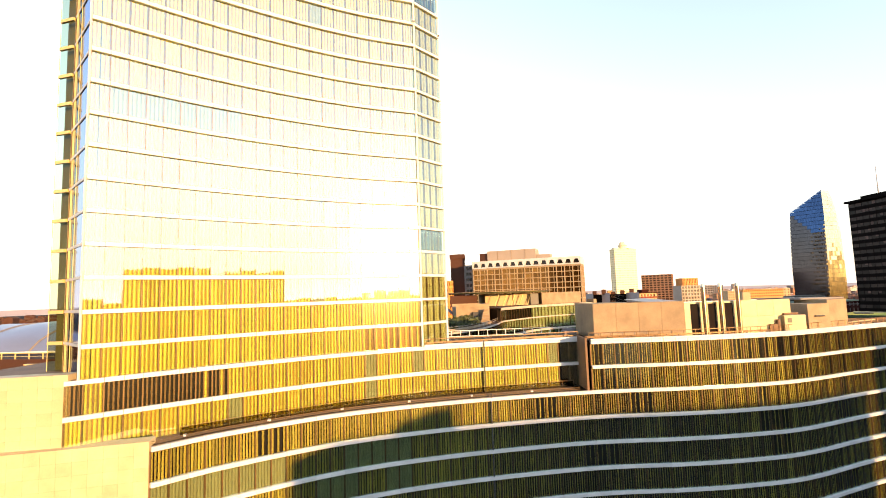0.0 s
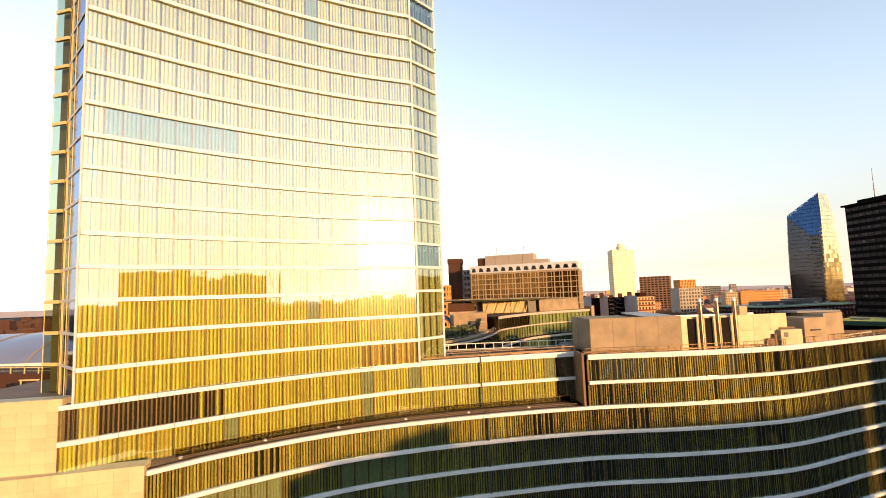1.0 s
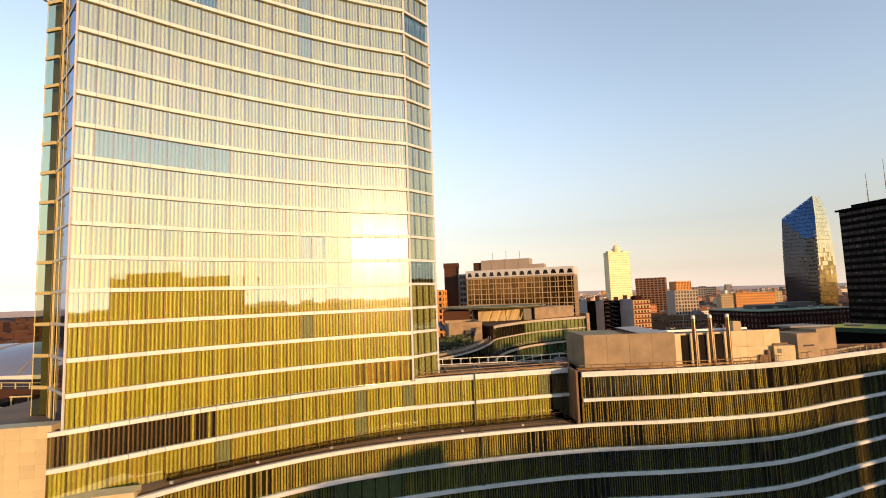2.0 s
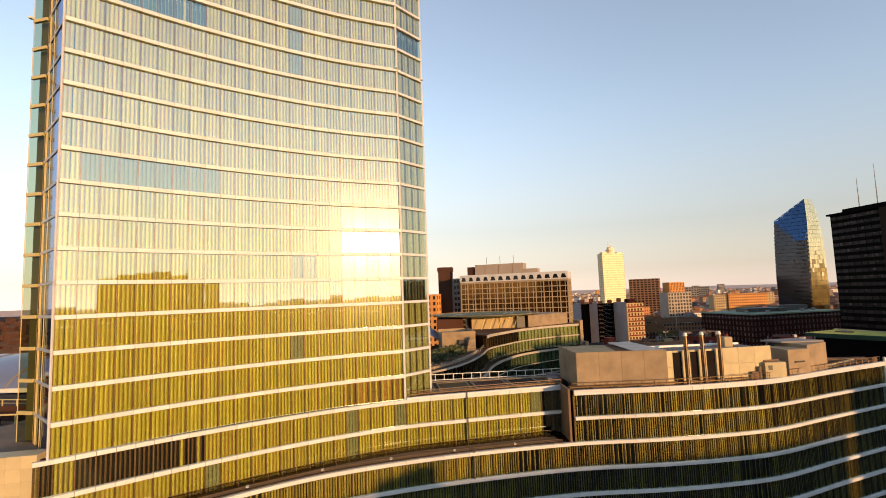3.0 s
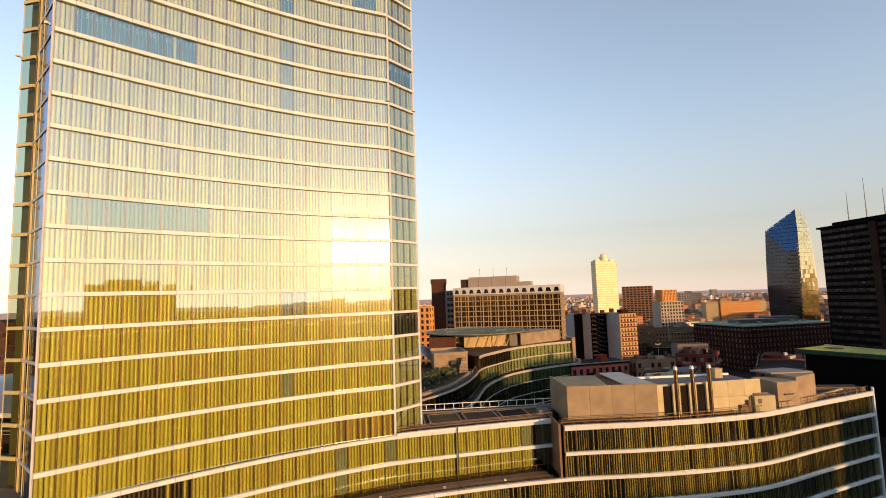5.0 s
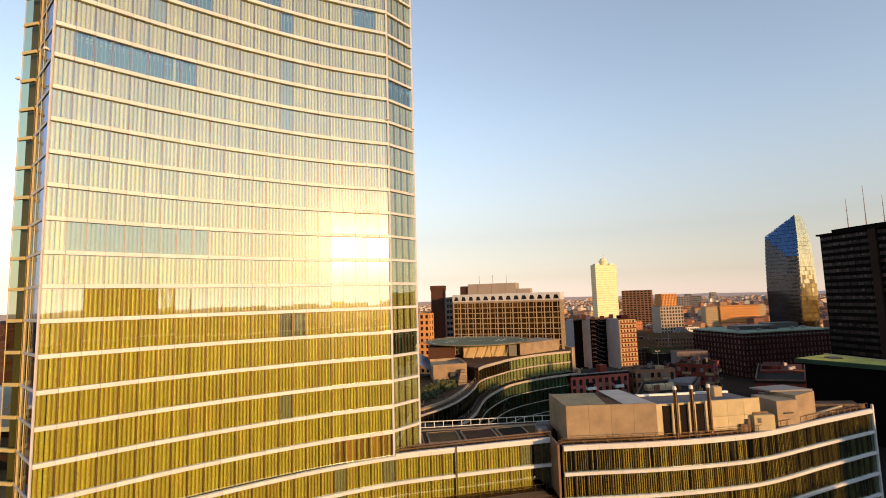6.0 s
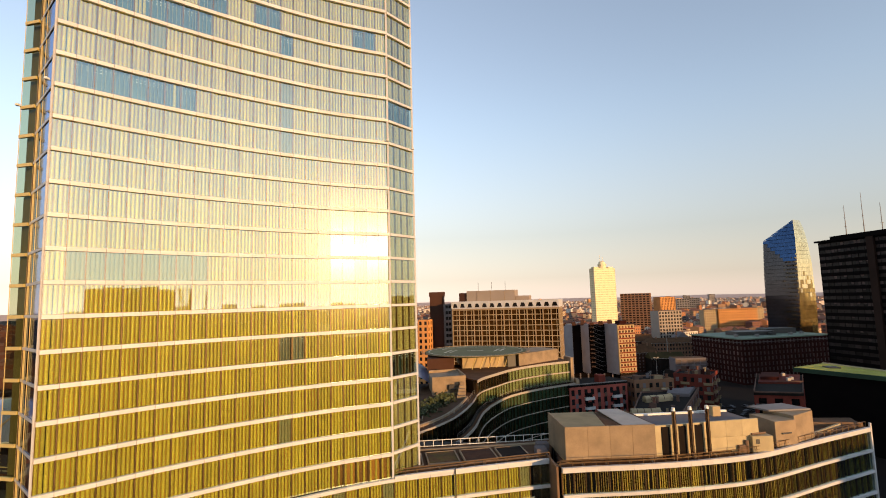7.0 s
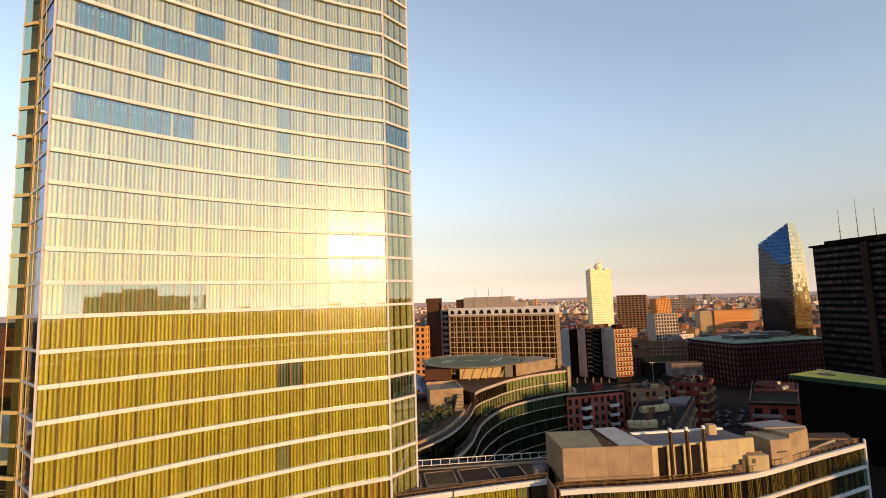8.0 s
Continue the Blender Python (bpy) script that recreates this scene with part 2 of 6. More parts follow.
M_PANE = dark_glass("office_window_glass", (0.018, 0.016, 0.016), 0.12, 0.6, 0.5)
M_GILT = surface("gold_tinted_hotel_glass", (0.235, 0.112, 0.027), 0.09, 0.15, 0.3, 6, 0.0, metal=0.85, island=0.35)
M_BLUEGLASS = surface("blue_mirror_curtain_wall", (0.055, 0.115, 0.235), 0.10, 0.08, 0.05, 1, 0.0, metal=0.85, island=0.12)
M_HELI = surface("green_helipad_paint", (0.13, 0.135, 0.05), 0.85, 0.3, 0.12, 3, 0.1)
M_WORN = surface("worn_marking_paint", (0.56, 0.52, 0.40), 0.8, 0.25, 0.35, 3, 0.05, second=(0.16, 0.14, 0.06))
# street and ground tones carry the town's shade
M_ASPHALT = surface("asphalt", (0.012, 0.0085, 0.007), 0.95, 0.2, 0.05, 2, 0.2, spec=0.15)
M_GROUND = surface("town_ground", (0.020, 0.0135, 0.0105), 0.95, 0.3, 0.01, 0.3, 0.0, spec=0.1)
M_OLIVE = surface("olive_sheet_roof", (0.07, 0.052, 0.018), 0.85, 0.25, 0.15, 4, 0.2, spec=0.15)
M_WINDOW_SHEEN = surface("grey_lilac_window_sheen", (0.070, 0.046, 0.040), 0.7, 0.15, 0.3, 5, 0.0, island=0.6, spec=0.2)
M_FOIL = surface("translucent_foil_roof", (0.17, 0.20, 0.30), 0.35, 0.1, 0.1, 2, 0.05)
M_LEAF = surface("foliage", (0.06, 0.075, 0.025), 0.8, 0.4, 0.3, 4, 0.3, island=0.4)
M_CITY = city_walls("town_house_plaster", ((0.36, 0.20, 0.10), (0.50, 0.36, 0.22), (0.20, 0.075, 0.045), (0.66, 0.58, 0.48), (0.42, 0.17, 0.07), (0.16, 0.13, 0.12)))
# distance haze is painted into the paler suburb colours
M_CITY_FAR = city_walls("hazed_suburb_plaster", ((0.42, 0.30, 0.22), (0.60, 0.50, 0.42), (0.30, 0.17, 0.12), (0.78, 0.72, 0.64), (0.45, 0.27, 0.17), (0.30, 0.26, 0.25)), 0.16)
M_TILE_FAR = surface("hazed_suburb_tiles", (0.22, 0.125, 0.09), 0.9, 0.3, 0.05, 1, 0.0, island=0.4)
M_DOME = surface("pale_gold_render", (0.86, 0.72, 0.44), 0.6, 0.1, 0.2, 4, 0.05)
# the far land's colour carries the haze as well
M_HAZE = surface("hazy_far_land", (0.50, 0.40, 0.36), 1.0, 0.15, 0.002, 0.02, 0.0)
M_LAMP, _nt, _b = node_mat("ceiling_light_strip")
_b.inputs["Emission Color"].default_value = (1.0, 0.95, 0.85, 1)
_b.inputs["Emission Strength"].default_value = 0.35

# ---- mesh helpers ----
def mesh_of(name, verts, faces, mats, idx=None, smooth=False):
    me = bpy.data.meshes.new(name)
    me.from_pydata([tuple(v) for v in verts], [], faces)
    for m in (mats if isinstance(mats, (list, tuple)) else [mats]):
        me.materials.append(m)
    if idx is not None:
        me.polygons.foreach_set("material_index", idx)
    if smooth:
        me.polygons.foreach_set("use_smooth", [True] * len(me.polygons))
    me.update()
    return me


def part(name, me, parent=None, label="", kind=""):
    ob = new(name, me)
    if parent is not None:
        ob.parent = parent
    return tagged(ob, label, "", "", kind)


def thing(name, label, category, at=(0, 0, 0), rz=0.0, group="", kind=""):
    e = new(name)
    e.matrix_basis = Matrix.Translation(at) @ Matrix.Rotation(radians(rz), 4, "Z")
    e.empty_display_size = 0.5
    return tagged(e, label, category, group, kind)


BOX_F = [(0, 3, 2, 1), (4, 5, 6, 7), (0, 1, 5, 4), (1, 2, 6, 5), (2, 3, 7, 6), (3, 0, 4, 7)]


def box(x0, x1, y0, y1, z0, z1):
    return ([(x0, y0, z0), (x1, y0, z0), (x1, y1, z0), (x0, y1, z0), (x0, y0, z1), (x1, y0, z1), (x1, y1, z1), (x0, y1, z1)], BOX_F)


def chamfer_box(x0, x1, y0, y1, z0, z1, c):
    """A box whose upper edges and uprights are cut off by c."""
    def ring(z, i):
        a = c if i == 0 else c + i
        return [(x0 + a, y0 + i, z), (x1 - a, y0 + i, z), (x1 - i, y0 + a, z), (x1 - i, y1 - a, z), (x1 - a, y1 - i, z), (x0 + a, y1 - i, z), (x0 + i, y1 - a, z), (x0 + i, y0 + a, z)]
    v = ring(z0, 0) + ring(z1 - c, 0) + ring(z1, c)
    f = [tuple(range(7, -1, -1)), tuple(range(16, 24))]
    for k in (0, 8):
        f += [(k + i, k + (i + 1) % 8, k + 8 + (i + 1) % 8, k + 8 + i) for i in range(8)]
    return v, f


def gather(pieces):
    v, f = [], []
    for pv, pf in pieces:
        k = len(v)
        v.extend(pv)
        f.extend(tuple(i + k for i in face) for face in pf)
    return v, f


def tube(p, q, r, n=8, r2=None):
    p, q = Vector(p), Vector(q)
    r2 = r if r2 is None else r2
    d = (q - p).normalized()
    a = d.orthogonal().normalized()
    b = d.cross(a)
    v = [p + (a * math.cos(t) + b * math.sin(t)) * r for t in [2 * math.pi * i / n for i in range(n)]]
    v += [q + (a * math.cos(t) + b * math.sin(t)) * r2 for t in [2 * math.pi * i / n for i in range(n)]]
    return [tuple(x) for x in v], [(i, (i + 1) % n, n + (i + 1) % n, n + i) for i in range(n)] + [tuple(range(n - 1, -1, -1)), tuple(range(n, 2 * n))]


def moved(piece, m):
    return [tuple(m @ Vector(v)) for v in piece[0]], piece[1]


def lay(name, piece, mat, places, parent, limit=300, smooth=False, label="", shadow=True):
    """The piece at every place: the first ones as objects that share one mesh, the rest joined."""
    me = mesh_of(name, piece[0], piece[1], mat, smooth=smooth)
    made = []
    for m in places[:limit]:
        ob = part(name, me, parent, label)
        ob.matrix_basis = m
        ob.visible_shadow = shadow
        made.append(ob)
    rest = places[limit:]
    if rest:
        base = np.array(piece[0])
        vs = np.concatenate([base @ np.array(m.to_3x3()).T + np.array(m.translation) for m in rest])
        n = len(base)
        fs = [tuple(i + k * n for i in f) for k in range(len(rest)) for f in piece[1]]
        ob = part(name + "_rest", mesh_of(name + "_rest", vs.tolist(), fs, mat, smooth=smooth), parent, label, "stuff")
        ob.visible_shadow = shadow
        made.append(ob)
    return made


def curve_points(ctrl, step):
    """A smooth plan line through a few control points, cut into equal bays of about that step."""
    c = [Vector(p) for p in ctrl]
    c = [2 * c[0] - c[1]] + c + [2 * c[-1] - c[-2]]
    dense = []
    for i in range(1, len(c) - 2):
        for k in range(40):
            t = k / 40
            p0, p1, p2, p3 = c[i - 1:i + 3]
            dense.append(0.5 * ((2 * p1) + (p2 - p0) * t + (2 * p0 - 5 * p1 + 4 * p2 - p3) * t * t + (3 * p1 - p0 - 3 * p2 + p3) * t ** 3))
    dense.append(c[-2])
    ln = [0]
    for a, b in zip(dense, dense[1:]):
        ln.append(ln[-1] + (b - a).length)
    n = max(1, round(ln[-1] / step))
    out, j = [], 0
    for k in range(n + 1):
        s = ln[-1] * k / n
        while j < len(ln) - 2 and ln[j + 1] < s:
            j += 1
        u = (s - ln[j]) / max(1e-9, ln[j + 1] - ln[j])
        out.append(dense[j].lerp(dense[j + 1], u))
    return out


def normals(pts):
    out = []
    for i in range(len(pts)):
        d = (pts[min(i + 1, len(pts) - 1)] - pts[max(i - 1, 0)]).normalized()
        out.append(Vector((d.y, -d.x)))
    return out


def strip(pts, out0, out1, z0, z1):
    """A curved bar along a plan line, from out0 to out1 in front of it."""
    ns = normals(pts)
    v, f = [], []
    for p, n in zip(pts, ns):
        a, b = p + n * out0, p + n * out1
        v += [(a.x, a.y, z0), (b.x, b.y, z0), (b.x, b.y, z1), (a.x, a.y, z1)]
    for i in range(len(pts) - 1):
        k = 4 * i
        for j in range(4):
            f.append((k + j, k + (j + 1) % 4, k + 4 + (j + 1) % 4, k + 4 + j))
    e = 4 * (len(pts) - 1)
    f += [(3, 2, 1, 0), (e, e + 1, e + 2, e + 3)]
    return v, f


def bay_frames(pts):
    """For every bay its middle, the turn that lays x along it and -y outwards, and its width."""
    out = []
    for a, b in zip(pts, pts[1:]):
        d = b - a
        out.append(((a + b) / 2, math.atan2(d.y, d.x), d.length))
    return out


def blade(w, h, bow=0.46, thick=0.03):
    """An upright rounded louvre blade: a shallow half-drum of bent sheet."""
    arc = [(-w / 2 * math.cos(math.pi * i / 8), -bow * w * math.sin(math.pi * i / 8)) for i in range(9)]
    sec = arc + [(w / 2 - thick, thick), (0, thick - bow * w * 0.8), (thick - w / 2, thick)]
    n = len(sec)
    v = [(x, y, z) for z in (0, h) for x, y in sec]
    return v, [(i, (i + 1) % n, n + (i + 1) % n, n + i) for i in range(n)] + [tuple(range(n - 1, -1, -1)), tuple(range(n, 2 * n))]


def bent_pane(w, h, turn, thick=0.02):
    """A pane bent by the given turn over its width, hollow towards the viewer."""
    sag = w * turn / 8
    n = 4
    xs = [(-0.5 + i / n) * w for i in range(n + 1)]
    ys = [0.06 + sag * (1 - (2 * x / w) ** 2) for x in xs]
    v = [(x, y, z) for z in (0, h) for x, y in zip(xs, ys)] + [(x, y + thick, z) for z in (0, h) for x, y in zip(xs, ys)]
    m = n + 1
    f = [(i, i + 1, m + i + 1, m + i) for i in range(n)] + [(2 * m + i + 1, 2 * m + i, 3 * m + i, 3 * m + i + 1) for i in range(n)]
    k = len(v)
    v += [v[0], v[m], v[3 * m], v[2 * m], v[n], v[m + n], v[3 * m + n], v[2 * m + n]]
    return v, f + [(k, k + 1, k + 2, k + 3), (k + 7, k + 6, k + 5, k + 4)]


rng = random.Random(7)


def louvre_facade(parent, pts, levels, per_bay, storey, band_h, cells, blade_share=0.80, turn=22, limits=(300, 300, 300), depth=0.9, backing=False,
                  order=None, top_blank=None, band_out=0.28, glass=None, shut_mat=None, bend=0.0, bow=0.3, facing=None, slat=None):
    """Storeys of glass with upright louvre blades behind, cream bands between them, mullions, inner wall and slabs.
    cells: (bay, storey) -> 'open' | 'shut' | 'thin'."""
    frames = bay_frames(pts)
    width = sum(f[2] for f in frames) / len(frames)
    gh = storey - band_h
    panes, bands, mulls, blades, shut, lights, teal, backs, edges = [], [], [], [], [], [], [], [], []
    key = order or (lambda b, k: 0)
    todo = sorted([(b, k) for k in range(len(levels)) for b in range(len(frames))], key=lambda bk: key(*bk))
    for b, k in todo:
        z = levels[k]
        mid, a, w = frames[b]
        base = Matrix.Translation((mid.x, mid.y, z)) @ Matrix.Rotation(a, 4, "Z")
        bands.append(base @ Matrix.Translation((0, 0, gh)))
        tilt = Matrix.Rotation(radians(rng.gauss(0, 0.07)), 4, "Z") @ Matrix.Rotation(radians(rng.gauss(0, 0.07)), 4, "X")
        panes.append(base @ tilt)
        mulls.append(base @ Matrix.Translation((-w / 2, 0, 0)))
        state = cells(b, k)
        if top_blank is not None and z > top_blank:
            continue
        if state == "open":
            teal.append(base)
            edges += [base @ Matrix.Translation(((-0.5 + (i + rng.uniform(0.3, 0.7)) / per_bay) * w, 0.38, 0.02)) for i in range(per_bay)]
            for i in range(4):
                for dz in (0.42, 0.85):
                    lights.append(base @ Matrix.Translation((-w / 2 + (i + 0.5) * w / 4, 0.62, gh - dz)))
            if rng.random() < 0.75:
                continue
        full = rng.random() < 0.28
        if state == "half":
            mulls += [base @ Matrix.Translation((dx * w, 0.2, 0)) for dx in (-0.25, 0.0, 0.25)]
        if backing and state in ("", "thin"):
            backs.append(base)
        ang = facing(b) if facing else turn + rng.choice((-14, -6, -3, 0, 0, 3, 6, 14))
        for i in range(per_bay):
            if state == "open" and rng.random() < 0.7:
                continue
            if state == "none":
                break
            if state in ("", "loose") and rng.random() < (0.0 if state == "" else 0.16):
                continue
            if state == "half" and rng.random() < (0.15 if full else 0.85):
                continue
            if state == "thin" and i % 2:
                continue
            x = (-0.5 + (i + 0.5) / per_bay) * w * 0.96
            m = base @ Matrix.Translation((x, 0.38, 0.02)) @ Matrix.Rotation(radians((4 + rng.gauss(0, 2)) if state == "shut" else ang + rng.gauss(0, 6)), 4, "Z")
            (shut if state == "shut" else blades).append(m)
    lay("glass_pane", bent_pane(width - 0.04, gh, bend), glass or M_GLASS, panes, parent, limits[0], smooth=True, shadow=False)
    lay("spandrel_panel", chamfer_box(-width / 2 + 0.012, width / 2 - 0.012, -band_out, 0.30, 0, band_h, 0.03), M_BAND, bands, parent, limits[1])
    lay("louvre_blade", blade(width / per_bay * blade_share, gh - 0.06, bow), slat or M_SLAT, blades, parent, limits[2])
    if shut:
        lay("closed_louvre_blade", blade(width / per_bay * 0.93, gh - 0.06, 0.25), shut_mat or M_SLAT_SHUT, shut, parent, 60)
    part("mullions", mesh_of("mullions", *gather([moved(box(-0.10, 0.10, 0.10, 0.34, 0, gh), m) for m in mulls]), M_BRONZE), parent, "thin bronze mullions", "stuff")
    # brown sheet added behind the gaps, standing in for the blades' shaded sides
    if backs:
        lay("blade_carrier", box(-width / 2 + 0.02, width / 2 - 0.02, 0.43, 0.47, 0, gh), M_GAP_BROWN, backs, parent, 60)
    if teal:
        # teal of the mirrored sky is painted on a pane added behind open cells
        lay("inner_window", box(-width / 2 + 0.1, width / 2 - 0.1, 0.80, 0.84, 0, gh), M_TEAL, teal, parent, 40)
        lay("folded_blade", box(-0.035, 0.035, -0.1, 0.1, 0, gh - 0.06), M_SLAT_SHUT, edges, parent, 100)
    if lights:
        lay("ceiling_light", box(-0.09, 0.09, -0.05, 0.05, 0, 0.04), M_LAMP, lights, parent, 120)
    part("inner_wall", mesh_of("inner_wall", *strip(pts, -depth - 0.25, -depth, levels[0], levels[-1] + storey), M_INNER), parent, "dark inner glazing")
    for z in levels:
        part("floor_slab", mesh_of("floor_slab", *strip(pts, -depth - 0.2, -0.32, z - 0.3, z), M_DARK), parent)


def prism(outline, z0, z1):
    n = len(outline)
    v = [(x, y, z0) for x, y in outline] + [(x, y, z1) for x, y in outline]
    return v, [tuple(range(n - 1, -1, -1)), tuple(range(n, 2 * n))] + [(i, (i + 1) % n, n + (i + 1) % n, n + i) for i in range(n)]


# ---- ground ----
def disc(r, n, z):
    return [(r * math.cos(2 * math.pi * i / n), r * math.sin(2 * math.pi * i / n), z) for i in range(n)]


part("ground", mesh_of("ground", disc(9000, 96, 0), [tuple(range(96))], M_GROUND), None, "brown town ground reaching the horizon, darkened for shade", "structure")["category"] = "ground"

# ---- plan lines of the glass palace ----
TOWER_LINE = [(-41.2, 47.2), (-31.65, 55.6), (-22.1, 62.5), (-12.55, 68.0), (-3.0, 72.0)]
LINK_LINE = [(-42.3, 46.5), (-41.2, 47.2), (-31.65, 55.1), (-22.1, 61.9), (-12.55, 67.5), (-3.0, 71.7), (7.0, 74.2), (16.0, 76.2), (24.2, 77.8)]
LOWER_LINE = [(-33.5, 48.3), (-27.0, 54.4), (-14.1, 62.6), (2.3, 68.3), (23.2, 72.4), (39.0, 73.0), (50.0, 74.0), (61.0, 76.3), (76.0, 82.6), (92.3, 89.3)]
STOREY, BAND = 4.0, 0.50
T0 = 36.0

# ---- tower ----
tower = thing("office_tower", "tall curved glass office tower with golden louvres and cream bands", "tower")
tp = curve_points(TOWER_LINE, 1.97)
t_levels = [T0 + STOREY * k for k in range(31)]
OPEN_T = {(b, 14) for b in range(1, 8)} | {(b, 17) for b in range(1, 9)} | {(8, 18), (9, 18), (12, 18), (13, 18), (14, 17), (20, 18), (21, 18), (14, 5), (15, 5)}
SHUT_T = {(b, 8) for b in range(1, 9)} | {(14, k) for k in (13, 14, 15, 20)} | {(14, 2), (5, 16)}
THIN_T = {(b, 0) for b in range(18, 23)}


def tower_cells(b, k):
    return "open" if (b, k) in OPEN_T else "thin" if (b, k) in THIN_T else "shut" if (b, k) in SHUT_T else ""


louvre_facade(tower, tp, t_levels, 4, STOREY, BAND, tower_cells, blade_share=0.80, turn=8, bow=0.36, backing=True, order=lambda b, k: abs(k - 8) + b * 0.15, top_blank=132, bend=radians(18.6 / 22))
# side towards the link
SIDE_R = [(-3.0, 72.3), (1.1, 77.0)]
sp = curve_points(SIDE_R, 1.56)
louvre_facade(tower, sp, t_levels, 2, STOREY, 0.42, lambda b, k: "open" if k in (4, 15) else "shut", blade_share=0.70, turn=-24, limits=(0, 0, 0), top_blank=132, glass=M_GLASS, depth=0.8, shut_mat=M_SLAT_SIDE)
for x, y in ((-3.02, 72.0),):
    part("corner_post", mesh_of("corner_post", *chamfer_box(x - 0.16, x + 0.16, y - 0.22, y + 0.2, T0, 160, 0.03), M_BAND), tower, "cream corner post")
part("corner_post", mesh_of("corner_post", *chamfer_box(0.98, 1.3, 76.85, 77.2, T0, 160, 0.03), M_BAND), tower, "cream corner post")
part("corner_post", mesh_of("corner_post", *chamfer_box(-41.36, -41.18, 46.95, 47.2, T0, 160, 0.02), M_BAND), tower, "cream corner post")
# end with sky-blue tinted glass and a glazed gallery
END_A = [(-48.3, 53.8), (-41.4, 47.4)]
END_B = [(-51.0, 54.6), (-48.4, 53.9)]
ea, eb = curve_points(END_A, 9.0), curve_points(END_B, 2.7)
for pts, mat, n in ((ea, M_GLASS_SIDE, "end_glass"), (eb, M_GLASS_EDGE, "gallery_glass")):
    places = []
    fr = bay_frames(pts)
    for z in t_levels:
        for mid, a, w in fr:
            places.append(Matrix.Translation((mid.x, mid.y, z)) @ Matrix.Rotation(a, 4, "Z"))
    lay(n, box(-fr[0][2] / 2 + 0.05, fr[0][2] / 2 - 0.05, 0.05, 0.08, 0, STOREY), mat, places, tower, 80, shadow=False)
    if pts is ea:
        lay("transom", box(-fr[0][2] / 2, fr[0][2] / 2, -0.05, 0.03, -0.34, 0.0), M_BAND, places, tower, 40)
    else:
        lay("floor_beam", box(-fr[0][2] / 2, fr[0][2] / 2 - 0.3, -0.12, 0.25, -0.42, 0.0), M_GOLDFRAME, places, tower, 40)
    for p in pts:
        part("post", mesh_of("post", *chamfer_box(p.x - 0.03, p.x + 0.03, p.y - 0.04, p.y + 0.04, T0 - 4, 160, 0.01), M_GOLDFRAME if pts is eb else M_BRONZE), tower, "slim metal post")
for u in (0.10, 0.17, 0.42):
    x, y = -48.3 + 6.9 * u, 53.8 - 6.4 * u
    part("mullion", mesh_of("mullion", *chamfer_box(x - 0.05, x + 0.02, y - 0.06, y + 0.02, T0 - 4, 160, 0.01), M_GOLDFRAME), tower, "slim metal mullion")
# added wall; its olive colour stands for light seen through the gallery
part("gallery_wall", mesh_of("gallery_wall", *gather([strip([Vector((-50.7, 55.55)), Vector((-48.2, 54.9))], -0.3, 0, T0, 160)]), surface("olive_gallery_wall", (0.13, 0.12, 0.05), 0.7, 0.15, 0.3, 6, 0.05)), tower, "olive wall added behind the end glass for its green glow")
part("end_wall", mesh_of("end_wall", *strip(ea, -1.2, -0.9, T0, 160), M_INNER), tower, "dark wall behind the blue glass")
core = [(-51.0, 58.6), (-46.5, 57.6), (-40.2, 50.0)] + [(p.x - n.x * 1.5, p.y - n.y * 1.5) for p, n in list(zip(tp, normals(tp)))[2:-2]] + [(-4.6, 74.5), (-0.6, 78.2), (-4, 96), (-8, 100), (-48, 76)]
part("core", mesh_of("core", *prism(core, T0, 159.6), M_INNER), tower, "dark inner building core")

# ---- lower storeys under the tower and link ----
link = thing("link_wing", "two-storey curved glass wing with golden louvres below the tower", "building")
lp = curve_points(LINK_LINE, 1.97)
OPEN_L = {(b, 1) for b in range(0, 9)}
# the last bays lack blades, a dark gap in place of the step's shadow
louvre_facade(link, lp, [28.0, 32.0], 4, STOREY, BAND, lambda b, k: "none" if b >= len(lp) - 3 else "half" if (b, k) in OPEN_L else "shut" if rng.random() < 0.05 else "", blade_share=0.72, turn=12, bow=0.36, backing=True, limits=(120, 120, 300))
roof_pts = [p for p in lp if p.x > -4]
link_roof = [(p.x, p.y + 0.3) for p in roof_pts] + [(27.5, 90.0), (12, 89.3), (0.6, 88.0)]
part("roof", mesh_of("roof", *prism(link_roof, 35.4, 36.05), M_ROOF), link, "grey-brown flat roof")
part("parapet", mesh_of("parapet", *strip(roof_pts, -0.25, 0.30, 36.0, 36.32), M_BAND), link, "cream roof edge")
part("back_body", mesh_of("back_body", *prism([(p.x - n.x * 1.3, p.y - n.y * 1.3) for p, n in zip(lp, normals(lp))] + [(27.5, 90.0), (0, 95), (-46, 70)], 0, 35.3), M_INNER), link, "dark building body")

# ---- lower curved facade and right wing ----
wing = thing("curved_wing", "long S-curved glass office wing with golden louvres and cream bands", "building")
wp = curve_points(LOWER_LINE, 2.0)


def wing_cells(b, k):
    v = noise.noise(Vector((b * 0.21, k * 0.5, 3.3)))
    if k < 6 and b < 17 and v > 0.05:
        return "shut"
    return "thin" if v > 0.42 else ""


def wing_facing(b):
    """The blades stand nearly shut in the hollow of the wing, open along its middle and half open at its bulge."""
    if b < 20:
        return 14 + rng.choice((-8, 0, 0, 8))
    turn = 14 + 3.4 * (b - 20) if b < 33 else 58 - 3.2 * (b - 33) if b < 44 else 24 if b < 50 else min(52, 24 + 4 * (b - 50))
    return turn + rng.choice((-9, -4, 0, 0, 4, 9))


louvre_facade(wing, wp, [4.0 * k for k in range(7)], 5, STOREY, BAND, wing_cells, blade_share=0.74, limits=(120, 120, 300), order=lambda b, k: -k, bow=0.14, facing=wing_facing, slat=M_SLAT_OPEN)
